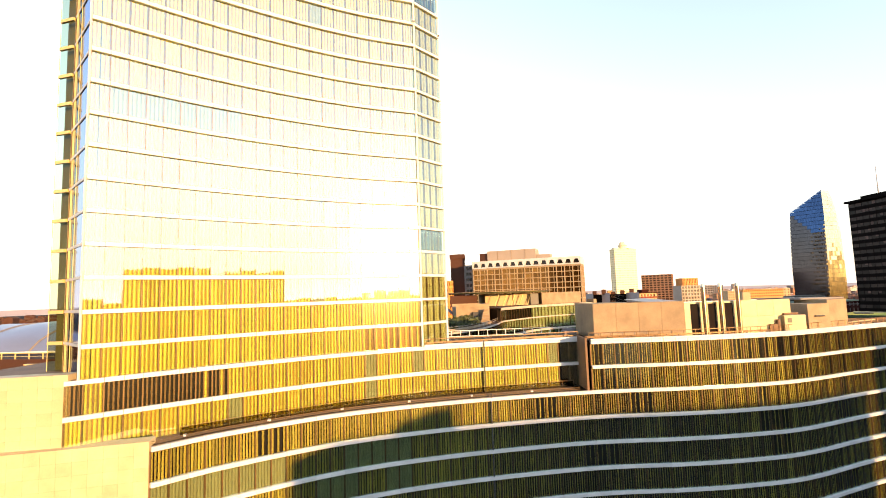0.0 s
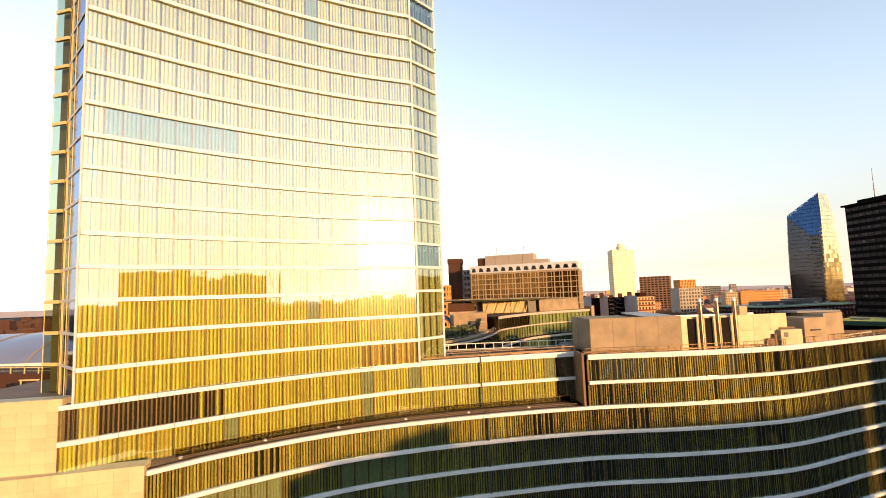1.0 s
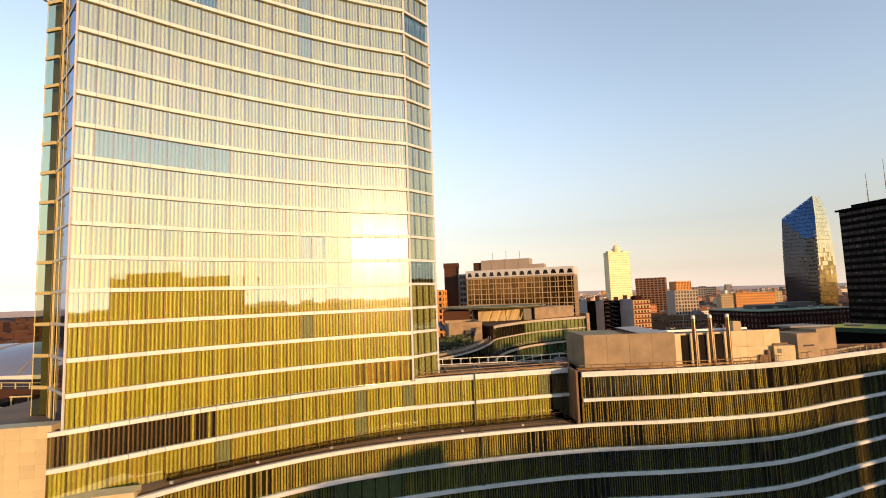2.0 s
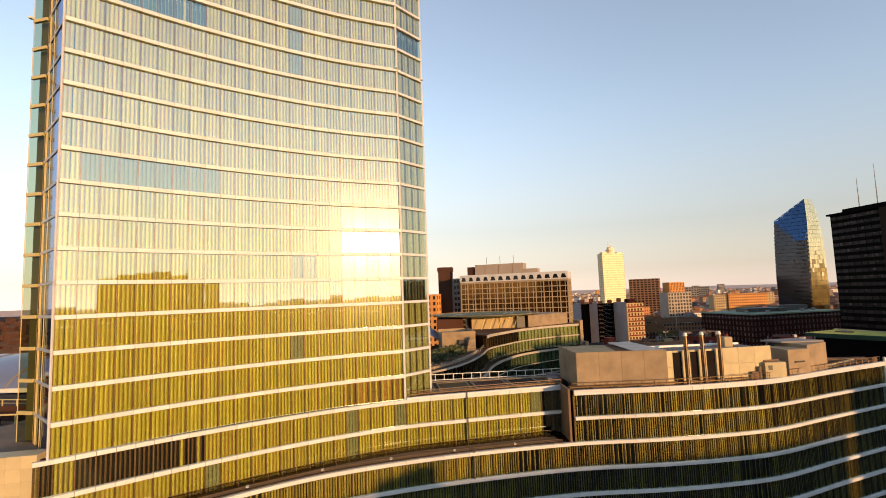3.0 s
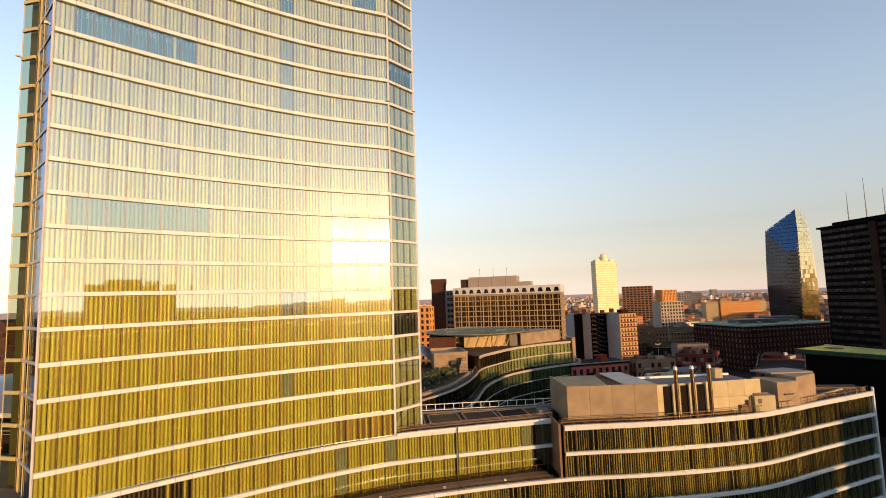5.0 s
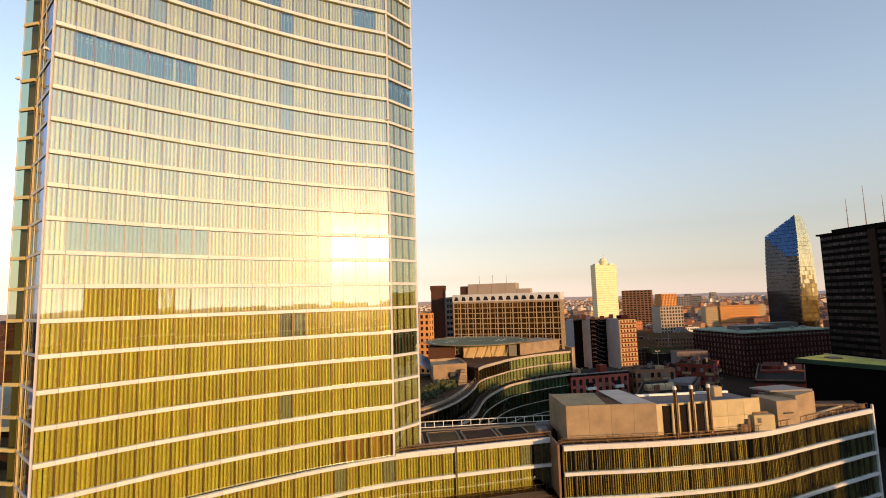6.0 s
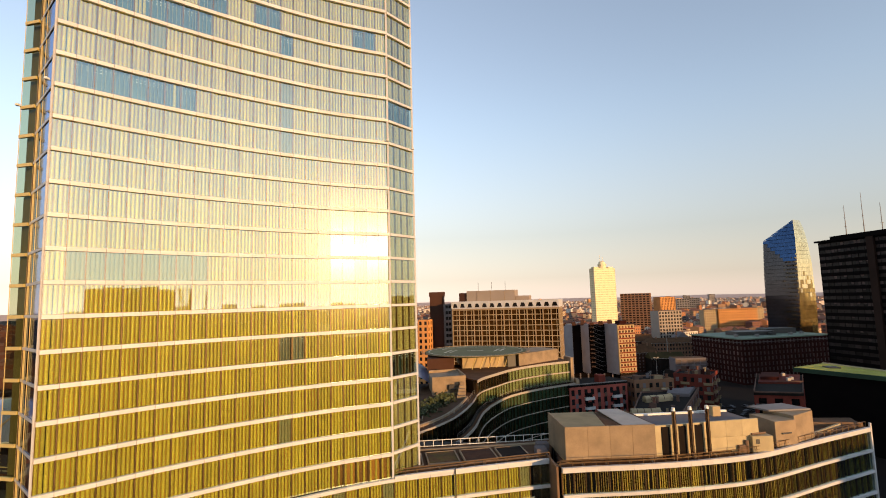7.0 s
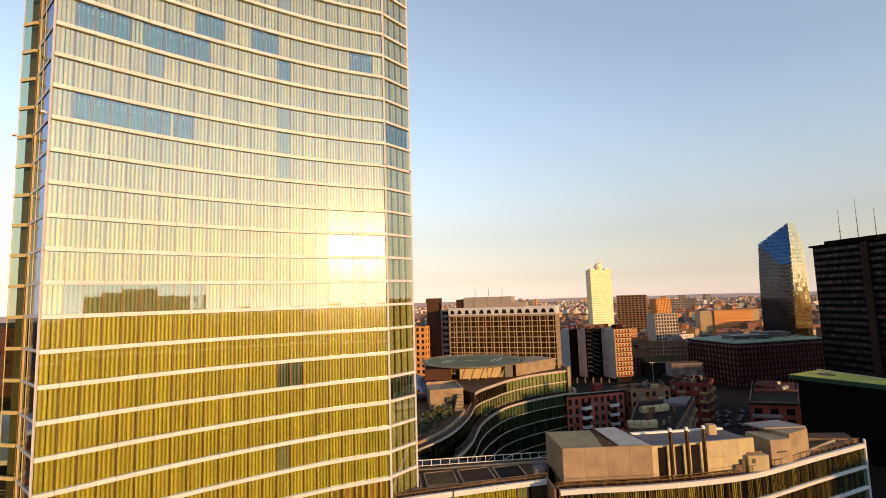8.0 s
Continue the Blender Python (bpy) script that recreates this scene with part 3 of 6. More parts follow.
up = [p for p in wp if p.x > 23.6]
louvre_facade(wing, up, [28.0, 32.0], 5, STOREY, BAND, lambda b, k: "loose", blade_share=0.74, limits=(74, 74, 200), bow=0.14, facing=lambda b: wing_facing(b + len(wp) - len(up)), slat=M_SLAT_OPEN)
part("parapet", mesh_of("parapet", *strip(up, -0.25, 0.30, 36.0, 36.32), M_BAND), wing, "cream roof edge")
un = normals(up)
rear = [(96.0, 98.0), (80.0, 100.0), (52.0, 97.0), (28.0, 92.0)]
part("roof", mesh_of("roof", *prism([(p.x - n.x * 0.3, p.y - n.y * 0.3) for p, n in zip(up, un)] + rear, 35.4, 36.05), M_ROOF), wing, "grey-brown flat roof")
wn_ = normals(wp)
part("back_body", mesh_of("back_body", *prism([(p.x - n.x * 1.3, p.y - n.y * 1.3) for p, n in zip(wp, wn_)] + rear[:3] + [(30.0, 90), (10, 84), (-20, 72), (-38, 56)], 0, 27.4), M_INNER), wing, "dark building body")
part("back_body", mesh_of("back_body", *prism([(p.x - n.x * 1.3, p.y - n.y * 1.3) for p, n in zip(up, un)] + rear, 27.5, 35.3), M_INNER), wing, "dark building body")
tip = wp[-1]
part("end_post", mesh_of("end_post", *chamfer_box(tip.x - 0.05, tip.x + 0.3, tip.y - 0.35, tip.y + 0.1, 0, 37.2, 0.05), M_BAND), wing, "pale wing end post")
# deck brown in place of concrete keeps the step wall looking shaded
part("end_wall", mesh_of("end_wall", *prism([(24.15, 72.7), (24.15, 79.0), (23.8, 79.0), (23.8, 72.7)], 28, 36.5), M_DECK), wing, "brown step wall, darkened for its shade")
part("terrace", mesh_of("terrace", *gather([strip([p for p in wp if p.x < 24], -7.5, -0.25, 27.3, 27.95)]), M_DECK), wing, "brown terrace deck")
part("joint_post", mesh_of("joint_post", *box(7.55, 7.75, 69.35, 69.7, 0, 28.6), M_DARK), wing, "dark expansion joint")
part("joint_post", mesh_of("joint_post", *box(7.05, 7.25, 73.75, 74.1, 28, 36.6), M_DARK), link, "dark expansion joint")

# ---- stone end walls ----
stone = thing("stone_end_wall", "honey travertine end wall of the wing in large slabs", "wall")


def stone_face(a, b, z0, z1, rows, cols, parent):
    a, b = Vector(a), Vector(b)
    d = b - a
    ang = math.atan2(d.y, d.x)
    w, h = d.length / cols, (z1 - z0) / rows
    pl = []
    for r in range(rows):
        for c in range(cols):
            p = a + d * ((c + 0.5) / cols)
            pl.append(Matrix.Translation((p.x, p.y, z0 + r * h)) @ Matrix.Rotation(ang, 4, "Z"))
    lay("stone_slab", chamfer_box(-w / 2 + 0.006, w / 2 - 0.006, -0.04, 0.3, 0.005, h - 0.005, 0.006), M_STONE, pl, parent, 200)
    part("backing", mesh_of("backing", *moved(box(-d.length / 2, d.length / 2, 0.01, 2.5, z0, z1 - 0.02), Matrix.Translation(((a.x + b.x) / 2, (a.y + b.y) / 2, 0)) @ Matrix.Rotation(ang, 4, "Z")), M_STONE), parent)


stone_face((-60.0, 43.6), (-42.3, 46.9), 20.0, 36.7, 12, 12, stone)
stone_face((-60.0, 41.0), (-33.6, 48.1), 0.0, 28.7, 20, 18, stone)
part("terrace", mesh_of("terrace", *prism([(-60, 43.8), (-42.4, 47.1), (-44, 52), (-60, 70)], 35.0, 36.2), M_DECK), stone, "brown terrace deck")

# ---- terraces, rails and roof things of the palace ----
def rail(name, label, pts, z, h, post_every, mat, glass=None, cap=0.05, off=0.0, post=0.05):
    r = thing(name, label, "railing")
    ns = normals(pts)
    q = [p + n * off for p, n in zip(pts, ns)]
    part("top_rail", mesh_of("top_rail", *strip(q, -cap / 2, cap / 2, z + h - cap, z + h), mat), r)
    places = [Matrix.Translation((p.x, p.y, z)) for p in q[::post_every]]
    lay("post", box(-post / 2, post / 2, -post / 2, post / 2, 0, h - cap), mat, places, r, 100)
    if glass:
        g = part("glass_panel", mesh_of("glass_panel", *strip(q, -0.008, 0.008, z + 0.08, z + h - 0.1), glass), r)
        g.visible_shadow = False
    else:
        part("middle_rail", mesh_of("middle_rail", *strip(q, -0.015, 0.015, z + h * 0.5, z + h * 0.5 + 0.03), mat), r)
    return r


M_SMOKE = facade_glass("smoked_balustrade_glass", (0.55, 0.50, 0.38), 0.03, 0.05, 0.0)
rail("terrace_balustrade", "smoked glass balustrade along the brown terrace", [p for p in lp if -34 < p.x < 23], 27.95, 1.15, 1, M_BRONZE, M_SMOKE, off=1.1)
rail("terrace_edge_rail", "thin brass rail along the terrace edge", [p for p in wp if p.x < 23.5], 27.95, 0.55, 2, M_BRONZE, off=-0.55)
rail("roof_rail", "thin metal rail along the wing roof edge", up, 36.05, 1.25, 1, M_BRONZE, cap=0.09, post=0.08, off=-0.6)
rail("roof_rail", "thin metal rail along the link roof edge", roof_pts, 36.05, 1.15, 1, M_BRONZE, cap=0.10, post=0.08, off=-0.5)
def cleaning_track(label, pts, z, off):
    """A low twin rail on brackets for the window cleaning crane."""
    t = thing("cleaning_track", label, "rail")
    q = [p + n * off for p, n in zip(pts, normals(pts))]
    q2 = [p + n * (off - 0.9) for p, n in zip(pts, normals(pts))]
    part("front_rail", mesh_of("front_rail", *strip(q, -0.08, 0.08, z + 0.32, z + 0.5), M_BRONZE), t)
    part("rear_rail", mesh_of("rear_rail", *strip(q2, -0.08, 0.08, z + 0.32, z + 0.5), M_BRONZE), t)
    pl = [Matrix.Translation((p.x, p.y, z)) for p in q[::2]] + [Matrix.Translation((p.x, p.y, z)) for p in q2[::2]]
    lay("bracket", box(-0.12, 0.12, -0.12, 0.12, 0, 0.32), M_DARK, pl, t, 90)


cleaning_track("low brown twin crane rail along the wing roof", up, 36.05, -1.5)
cleaning_track("low brown twin crane rail along the link roof", roof_pts, 36.05, -1.3)
lamp0 = thing("terrace_lamp", "small white terrace floodlight on a bracket", "lamp", group="terrace lamps")
part("housing", mesh_of("housing", *chamfer_box(-0.2, 0.2, -0.14, 0.14, 0.22, 0.48, 0.03), M_WHITE), lamp0)
part("bracket", mesh_of("bracket", *box(-0.05, 0.05, -0.05, 0.05, 0, 0.22), M_DARK), lamp0)
wl = [p for p in wp if p.x < 22]
for i, k in enumerate(range(2, len(wl), 5)):
    m = Matrix.Translation((wl[k].x - normals(wl)[k].x * 1.1, wl[k].y - normals(wl)[k].y * 1.1, 27.95))
    if i == 0:
        lamp0.matrix_basis = m
    else:
        copy_thing(lamp0, m)

# rear fence of the link roof
fence = thing("roof_fence", "white painted steel fence with square panels on the roof", "fence")
fa, fb = Vector((-3.5, 87.6)), Vector((27.0, 89.8))
nf = 17
for i in range(nf + 1):
    p = fa.lerp(fb, i / nf)
    part("post", mesh_of("post", *box(p.x - 0.06, p.x + 0.06, p.y - 0.06, p.y + 0.06, 36.0, 37.3), M_WHITE), fence)
fl = [fa.lerp(fb, i / 4) for i in range(5)]
part("top_rail", mesh_of("top_rail", *strip(fl, -0.05, 0.05, 37.2, 37.32), M_WHITE), fence)
part("bottom_rail", mesh_of("bottom_rail", *strip(fl, -0.05, 0.05, 36.15, 36.25), M_WHITE), fence)

# planted beds
def bed(x0, y0, x1, y1, mat, label):
    b = thing("roof_planter", label, "planter", group="roof planters")
    sh = 0.12 * (x1 - x0)
    o = [(x0, y0), (x1, y0 + 0.8), (x1 - sh, y1 + 0.8), (x0 - sh, y1)]
    part("kerb", mesh_of("kerb", *gather([strip([Vector(o[i]), Vector(o[(i + 1) % 4])], -0.12, 0.12, 36.04, 36.42) for i in range(4)]), M_CONC), b)
    part("planting", mesh_of("planting", *prism(o, 36.05, 36.34), mat), b)


bed(2.8, 77.0, 8.2, 83.4, M_GREEN, "roof bed with patchy green sedum")
bed(9.2, 77.8, 15.0, 84.2, M_SOIL, "roof bed with bare brown soil")
bed(15.8, 78.6, 20.8, 84.8, M_TAR, "roof bed with black soil")
bed(-2.6, 75.6, 1.8, 82.4, M_ROOF, "roof bed covered with grey gravel")
part("curb_walk", mesh_of("curb_walk", *prism([(-3, 85.2), (27, 87.2), (27, 87.8), (-3, 85.9)], 36.04, 36.3), M_CONC), link, "pale concrete kerb")
tank = thing("roof_pipe_box", "grey steel ventilation boxes on the roof", "vent")
part("body", mesh_of("body", *gather([chamfer_box(22.2, 24.2, 80.0, 82.5, 36.05, 37.2, 0.08), chamfer_box(23.0, 25.2, 83.0, 85.0, 36.05, 37.3, 0.08)]), M_SHADE_GREY), tank)

# penthouse
pent = thing("plant_room", "beige concrete panel plant room on the wing roof", "roof building")
PF = [(26.3, 75.6), (30.2, 75.55), (34.1, 75.5), (38.0, 75.45), (42.0, 75.4)]
for (xa, ya), (xb, yb) in zip(PF, PF[1:]):
    for z0, z1 in ((36.05, 42.0),):
        part("wall_panel", mesh_of("wall_panel", *prism([(xa + 0.015, ya), (xb - 0.015, yb), (xb - 0.015, yb + 0.25), (xa + 0.015, ya + 0.25)], z0, z1), M_CONC), pent)
for ya, yb in ((75.9, 79.6), (79.6, 83.3), (83.3, 87.0)):
    part("wall_panel", mesh_of("wall_panel", *prism([(26.3, ya + 0.015), (26.55, ya + 0.015), (26.4, yb - 0.015), (26.15, yb - 0.015)], 36.05, 42.0), M_CONC), pent)
part("body", mesh_of("body", *prism([(26.5, 75.8), (42.0, 75.7), (41.5, 87.0), (26.4, 87.0)], 36.05, 41.8), M_CONC), pent)
part("roof", mesh_of("roof", *prism([(26.6, 75.9), (33.5, 75.85), (35.0, 86.8), (26.5, 86.8)], 41.75, 41.9), surface("olive_roof_felt", (0.30, 0.24, 0.13), 0.9, 0.2, 0.3, 6, 0.2)), pent, "olive roof felt")
part("roof", mesh_of("roof", *prism([(33.6, 75.86), (42.0, 75.75), (41.6, 86.8), (35.1, 86.8)], 41.76, 41.88), M_ROOF), pent, "dark roof felt")
sk = [(36.6, 76.0, 41.9), (41.9, 75.85, 41.95), (39.6, 86.0, 42.5), (35.6, 86.2, 42.4)]
part("skylight", mesh_of("skylight", sk + [(x, y, z - 0.12) for x, y, z in sk], [(0, 1, 2, 3), (7, 6, 5, 4), (0, 4, 5, 1), (1, 5, 6, 2), (2, 6, 7, 3), (3, 7, 4, 0)], M_SHEET), pent, "pale sloping metal sheet")
MW = [(42.02, 75.6), (43.2, 75.74), (46.3, 76.02), (49.5, 76.5), (52.5, 76.95), (55.6, 77.33), (58.8, 77.72), (62.0, 78.1)]
for (xa, ya), (xb, yb) in zip(MW, MW[1:]):
    for z0, z1 in ((36.05, 38.9), (38.93, 41.7)):
        part("wall_panel", mesh_of("wall_panel", *prism([(xa + 0.015, ya), (xb - 0.015, yb), (xb - 0.015, yb + 0.4), (xa + 0.015, ya + 0.4)], z0, z1), M_PANEL), pent, "pale gold metal wall panel")
part("mid_body", mesh_of("mid_body", *prism([(42.05, 76.1), (61.9, 78.6), (61.0, 86.0), (42.0, 85.0)], 36.05, 41.2), M_SHADE_GREY), pent, "grey flat roof body")
part("rear_kerb", mesh_of("rear_kerb", *prism([(42.0, 84.8), (61.0, 85.8), (61.0, 86.4), (42.0, 85.4)], 36.05, 41.55), M_WHITE), pent, "white rear roof edge")
# shade behind each flue is a black strip laid on the wall
for x in (44.1, 47.2, 50.4):
    y = 75.6 + (x - 42) * 0.13
    part("recess", mesh_of("recess", *box(x - 0.9, x + 0.5, y - 0.25, y + 0.2, 36.1, 41.4), M_TAR), pent, "black strip on the wall for the shade behind a flue")
flue = thing("steel_flue", "polished steel flue pipe, tinted brown like the mirrored town, with a bright cap", "chimney", group="roof flues")
pipe = part("pipe", mesh_of("pipe", *tube((0, 0, 0), (0, 0, 8.2), 0.34, 18), M_STEEL), flue)
part("cap", mesh_of("cap", *tube((0, 0, 8.2), (0, 0, 8.75), 0.36, 18, 0.28), M_WHITE), pipe, "bright flue cap")
for z in (2.0, 4.2, 6.4):
    part("clamp_ring", mesh_of("clamp_ring", *tube((0, 0, z), (0, 0, z + 0.12), 0.39, 18), M_STEEL), pipe)
flue.matrix_basis = Matrix.Translation((45.2, 75.0, 36.05))
copy_thing(flue, Matrix.Translation((48.3, 75.4, 36.05)))
copy_thing(flue, Matrix.Translation((51.6, 75.9, 36.05)))
ac = thing("air_handler", "cream air handling unit with a grille on the roof", "air conditioner")
casing = part("casing", mesh_of("casing", *chamfer_box(60.0, 63.8, 77.0, 79.4, 36.05, 38.9, 0.06), M_PANEL), ac)
part("grille", mesh_of("grille", *box(60.6, 61.3, 76.96, 77.02, 37.6, 38.4), M_DARK), casing)
part("duct", mesh_of("duct", *gather([tube((59.2, 77.4, 36.1), (59.2, 77.4, 38.2), 0.3), tube((60.4, 77.8, 39.1), (63.4, 78.4, 39.1), 0.16), box(57.6, 58.8, 77.0, 77.8, 36.05, 37.4)]), M_DECK), ac)
stair = thing("stair_house", "beige concrete stair house on the wing roof", "roof building")
part("body", mesh_of("body", *prism([(66.1, 79.6), (70.6, 80.4), (70.2, 86.0), (65.6, 86.0)], 36.05, 40.6), M_CONC), stair)
part("annex", mesh_of("annex", *prism([(70.7, 80.9), (77.0, 84.4), (75.0, 89.5), (69.0, 87.0)], 36.05, 41.2), M_CONC), stair)
part("roof_slab", mesh_of("roof_slab", *prism([(68.5, 84.5), (76.9, 84.6), (75.0, 90.0), (67.0, 88.5)], 41.25, 41.55), M_GREY), stair)
part("sign", mesh_of("sign", *tube((67.4, 79.7, 38.4), (69.4, 80.1, 38.4), 0.14), M_DARK), stair, "dark wall bracket")
beam = thing("roof_beam", "long pale beam lying on the wing roof", "beam")
part("bar", mesh_of("bar", *prism([(77.5, 85.2), (88.0, 91.2), (87.8, 91.6), (77.3, 85.6)], 36.05, 36.7), M_CREAM), beam)
part("rear_parapet", mesh_of("rear_parapet", *strip([Vector((77.0, 93.5)), Vector((92.4, 90.9))], -0.15, 0.15, 36.0, 36.9), M_DECK), wing, "grey rear parapet")
copy = thing("roof_vent", "small cream roof ventilator", "vent")
part("cowl", mesh_of("cowl", *chamfer_box(56.4, 58.0, 82.6, 84.0, 41.2, 43.0, 0.1), M_CREAM), copy)

# security cameras on the tower
cctv = thing("wall_camera", "small white camera on a tower corner bracket", "security camera", group="tower cameras")
arm = part("arm", mesh_of("arm", *tube((0, 0.1, 0), (0, -0.4, -0.05), 0.05), M_DARK), cctv)
part("housing", mesh_of("housing", *chamfer_box(-0.2, 0.2, -0.75, -0.2, -0.1, 0.2, 0.05), M_WHITE), arm, "white camera housing")
cctv.matrix_basis = Matrix.Translation((-41.5, 46.9, 92.0))
for p in ((-51.0, 54.5, 92.0), (-3.0, 71.8, 92.0), (1.25, 76.9, 92.0)):
    copy_thing(cctv, Matrix.Translation(p))

# ---- rear wing with the helipad ----
REAR_UPPER = [(-8.5, 86.5), (-4.7, 91.8), (0.9, 99.7), (5.0, 105.0), (9.0, 111.8), (12.3, 120.0), (15.2, 129.5), (18.5, 142.5), (25.5, 153.5), (32.5, 162.5), (43.5, 171.5), (57.0, 178.5)]
REAR_LOWER = [(-5.5, 84.5), (-1.8, 90.0), (3.6, 97.9), (8.2, 104.0), (12.0, 111.2), (14.9, 119.7), (16.8, 127.8), (18.9, 135.5), (23.1, 145.4), (30.6, 157.5), (42.6, 167.7), (58.5, 177.0)]
rearw = thing("rear_wing", "curved green glass rear wing with pale bands and a flat roof", "building")
ru, rl = curve_points(REAR_UPPER, 1.9), curve_points(REAR_LOWER, 1.9)
un_, ln_ = normals(ru), normals(rl)


def plain_ribbon(parent, pts, levels, storey, bands, slat, bare=0):
    """Storeys of plain glass with upright blinds behind; the first bare bays have none. bands: the height of each storey's band."""
    fr = bay_frames(pts)
    w = sum(f[2] for f in fr) / len(fr)
    gh = storey - max(bands)
    panes = [Matrix.Translation((m.x, m.y, z)) @ Matrix.Rotation(a, 4, "Z") for z in levels for m, a, _ in fr]
    shades = [Matrix.Translation((m.x, m.y, z)) @ Matrix.Rotation(a, 4, "Z") for z in levels for m, a, _ in fr[bare:]]
    lay("glass_pane", box(-w / 2 + 0.03, w / 2 - 0.03, 0.1, 0.13, 0, gh), M_GLASS_REAR, panes[::-1], parent, 60, shadow=False)
    lay("blind", blade(w * 0.965, gh - 0.1, 0.03), slat, [m @ Matrix.Translation((0, 0.5, 0.03)) @ Matrix.Rotation(radians(rng.gauss(2, 1.5)), 4, "Z") for m in shades][::-1], parent, 40)
    for z, band in zip(levels, bands):
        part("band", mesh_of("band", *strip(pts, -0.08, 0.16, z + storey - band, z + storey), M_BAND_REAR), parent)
    part("inner_wall", mesh_of("inner_wall", *strip(pts, -1.3, -1.0, levels[0], levels[-1] + storey), M_INNER), parent)
    part("mullions", mesh_of("mullions", *gather([moved(box(-0.025, 0.025, 0.0, 0.3, 0, gh), m @ Matrix.Translation((-w / 2, 0, 0))) for m in panes]), M_BRONZE), parent, "thin bronze mullions", "stuff")


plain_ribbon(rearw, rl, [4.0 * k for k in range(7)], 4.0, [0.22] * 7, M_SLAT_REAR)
# near bays left bare, dark glass in place of their shade
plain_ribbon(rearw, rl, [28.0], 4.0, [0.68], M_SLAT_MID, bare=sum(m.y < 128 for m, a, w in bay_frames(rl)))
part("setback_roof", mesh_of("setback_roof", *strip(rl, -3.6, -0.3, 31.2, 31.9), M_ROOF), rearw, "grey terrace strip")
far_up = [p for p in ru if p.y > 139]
# no blinds in the near bays here either, darkening them like shade
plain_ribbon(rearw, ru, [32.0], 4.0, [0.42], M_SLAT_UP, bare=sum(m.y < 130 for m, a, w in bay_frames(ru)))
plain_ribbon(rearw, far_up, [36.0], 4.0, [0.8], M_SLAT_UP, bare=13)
back = [(52, 200), (30, 193), (8, 172), (-4, 142), (-14, 112), (-24, 92)]
part("body", mesh_of("body", *prism([(p.x - n.x * 1.3, p.y - n.y * 1.3) for p, n in zip(rl, ln_)] + back, 0, 31.9), M_INNER), rearw, "dark body and terrace")
part("middle_body", mesh_of("middle_body", *prism([(p.x - n.x * 1.3, p.y - n.y * 1.3) for p, n in zip(ru, un_)] + back, 31.95, 35.6), M_INNER), rearw, "dark upper body")
part("terrace", mesh_of("terrace", *prism([(p.x - n.x * 0.3, p.y - n.y * 0.3) for p, n in zip(ru, un_)] + back, 35.62, 35.95), M_ROOF), rearw, "grey-brown upper terrace")
top = [(p.x, p.y) for p in far_up]
part("upper_body", mesh_of("upper_body", *prism([(x - 1.0, y + 0.9) for x, y in top] + back[:3] + [(12, 150)], 35.98, 39.6), M_INNER), rearw, "dark upper body")
part("roof", mesh_of("roof", *prism([(x - 0.2, y + 0.2) for x, y in top] + back[:3] + [(13, 148)], 39.7, 40.02), M_ROOF), rearw, "brown flat roof")
part("inner_kerb", mesh_of("inner_kerb", *strip([p for p in ru if p.y < 136], -2.6, -2.2, 35.9, 36.5), M_CONC), rearw, "pale terrace kerb")
part("end_fin", mesh_of("end_fin", *prism([(56.9, 177.6), (58.2, 178.2), (57.4, 185), (56.2, 184.4)], 30, 41.2), M_CONC), rearw, "pale concrete end wall")
part("end_fin", mesh_of("end_fin", *prism([(58.3, 176.4), (59.7, 177.0), (59.0, 185), (58.25, 184.6)], 0, 33.2), M_CONC), rearw, "pale concrete end wall")
rail("terrace_rail", "pale metal rail along the rear wing terrace", [p for p in ru if p.y < 141], 36.0, 1.1, 2, M_SHEET, off=-1.1)
rail("setback_rail", "thin metal rail along the setback of the rear wing", [p for p in rl if p.y > 108], 31.9, 1.0, 2, M_SHEET, off=-1.2)
for x0, y0, x1, y1 in ((-7.0, 104.0, -1.2, 108.0), (-3.6, 109.5, 1.4, 114.5), (1.2, 118.5, 5.2, 124.0), (4.6, 127.0, 8.2, 132.0)):
    tb = thing("terrace_bed", "low kerbed bed of dark soil on the rear terrace", "planter", (x0, y0, 35.95), group="rear terrace beds")
    w, d = x1 - x0, y1 - y0
    part("kerb", mesh_of("kerb", *gather([box(0, w, 0, 0.25, 0, 0.45), box(0, w, d - 0.25, d, 0, 0.45), box(0, 0.25, 0.25, d - 0.25, 0, 0.45), box(w - 0.25, w, 0.25, d - 0.25, 0, 0.45)]), M_CONC), tb, "pale concrete kerb")
    part("soil", mesh_of("soil", *box(0.25, w - 0.25, 0.25, d - 0.25, 0, 0.36), M_SOIL), tb)
hedge = thing("terrace_hedge", "dark green shrubs in a terrace bed", "hedge", kind="stuff")
hv = []
for i in range(900):
    u = rng.random()
    c = Vector((-2.5 + 11 * u + rng.gauss(0, 1.3), 110 + 23 * u + rng.gauss(0, 1.6), 35.95 + rng.random() ** 2 * 2.4))
    r = 0.35 + 0.4 * rng.random()
    d = [Vector((rng.gauss(0, 1), rng.gauss(0, 1), rng.gauss(0, 1))).normalized() * r for _ in range(4)]
    hv.append(([tuple(c + x) for x in d], [(0, 1, 2), (0, 2, 3), (0, 3, 1), (1, 3, 2)]))
part("leaf_clumps", mesh_of("leaf_clumps", *gather(hv), M_LEAF), hedge, "", "stuff")
hut = thing("roof_block", "beige concrete roof block with a stair hatch", "roof building")
part("body", mesh_of("body", *prism([(4.0, 139.5), (14.2, 141.5), (12.8, 156), (3.0, 154)], 35.95, 40.6), M_CONC), hut)
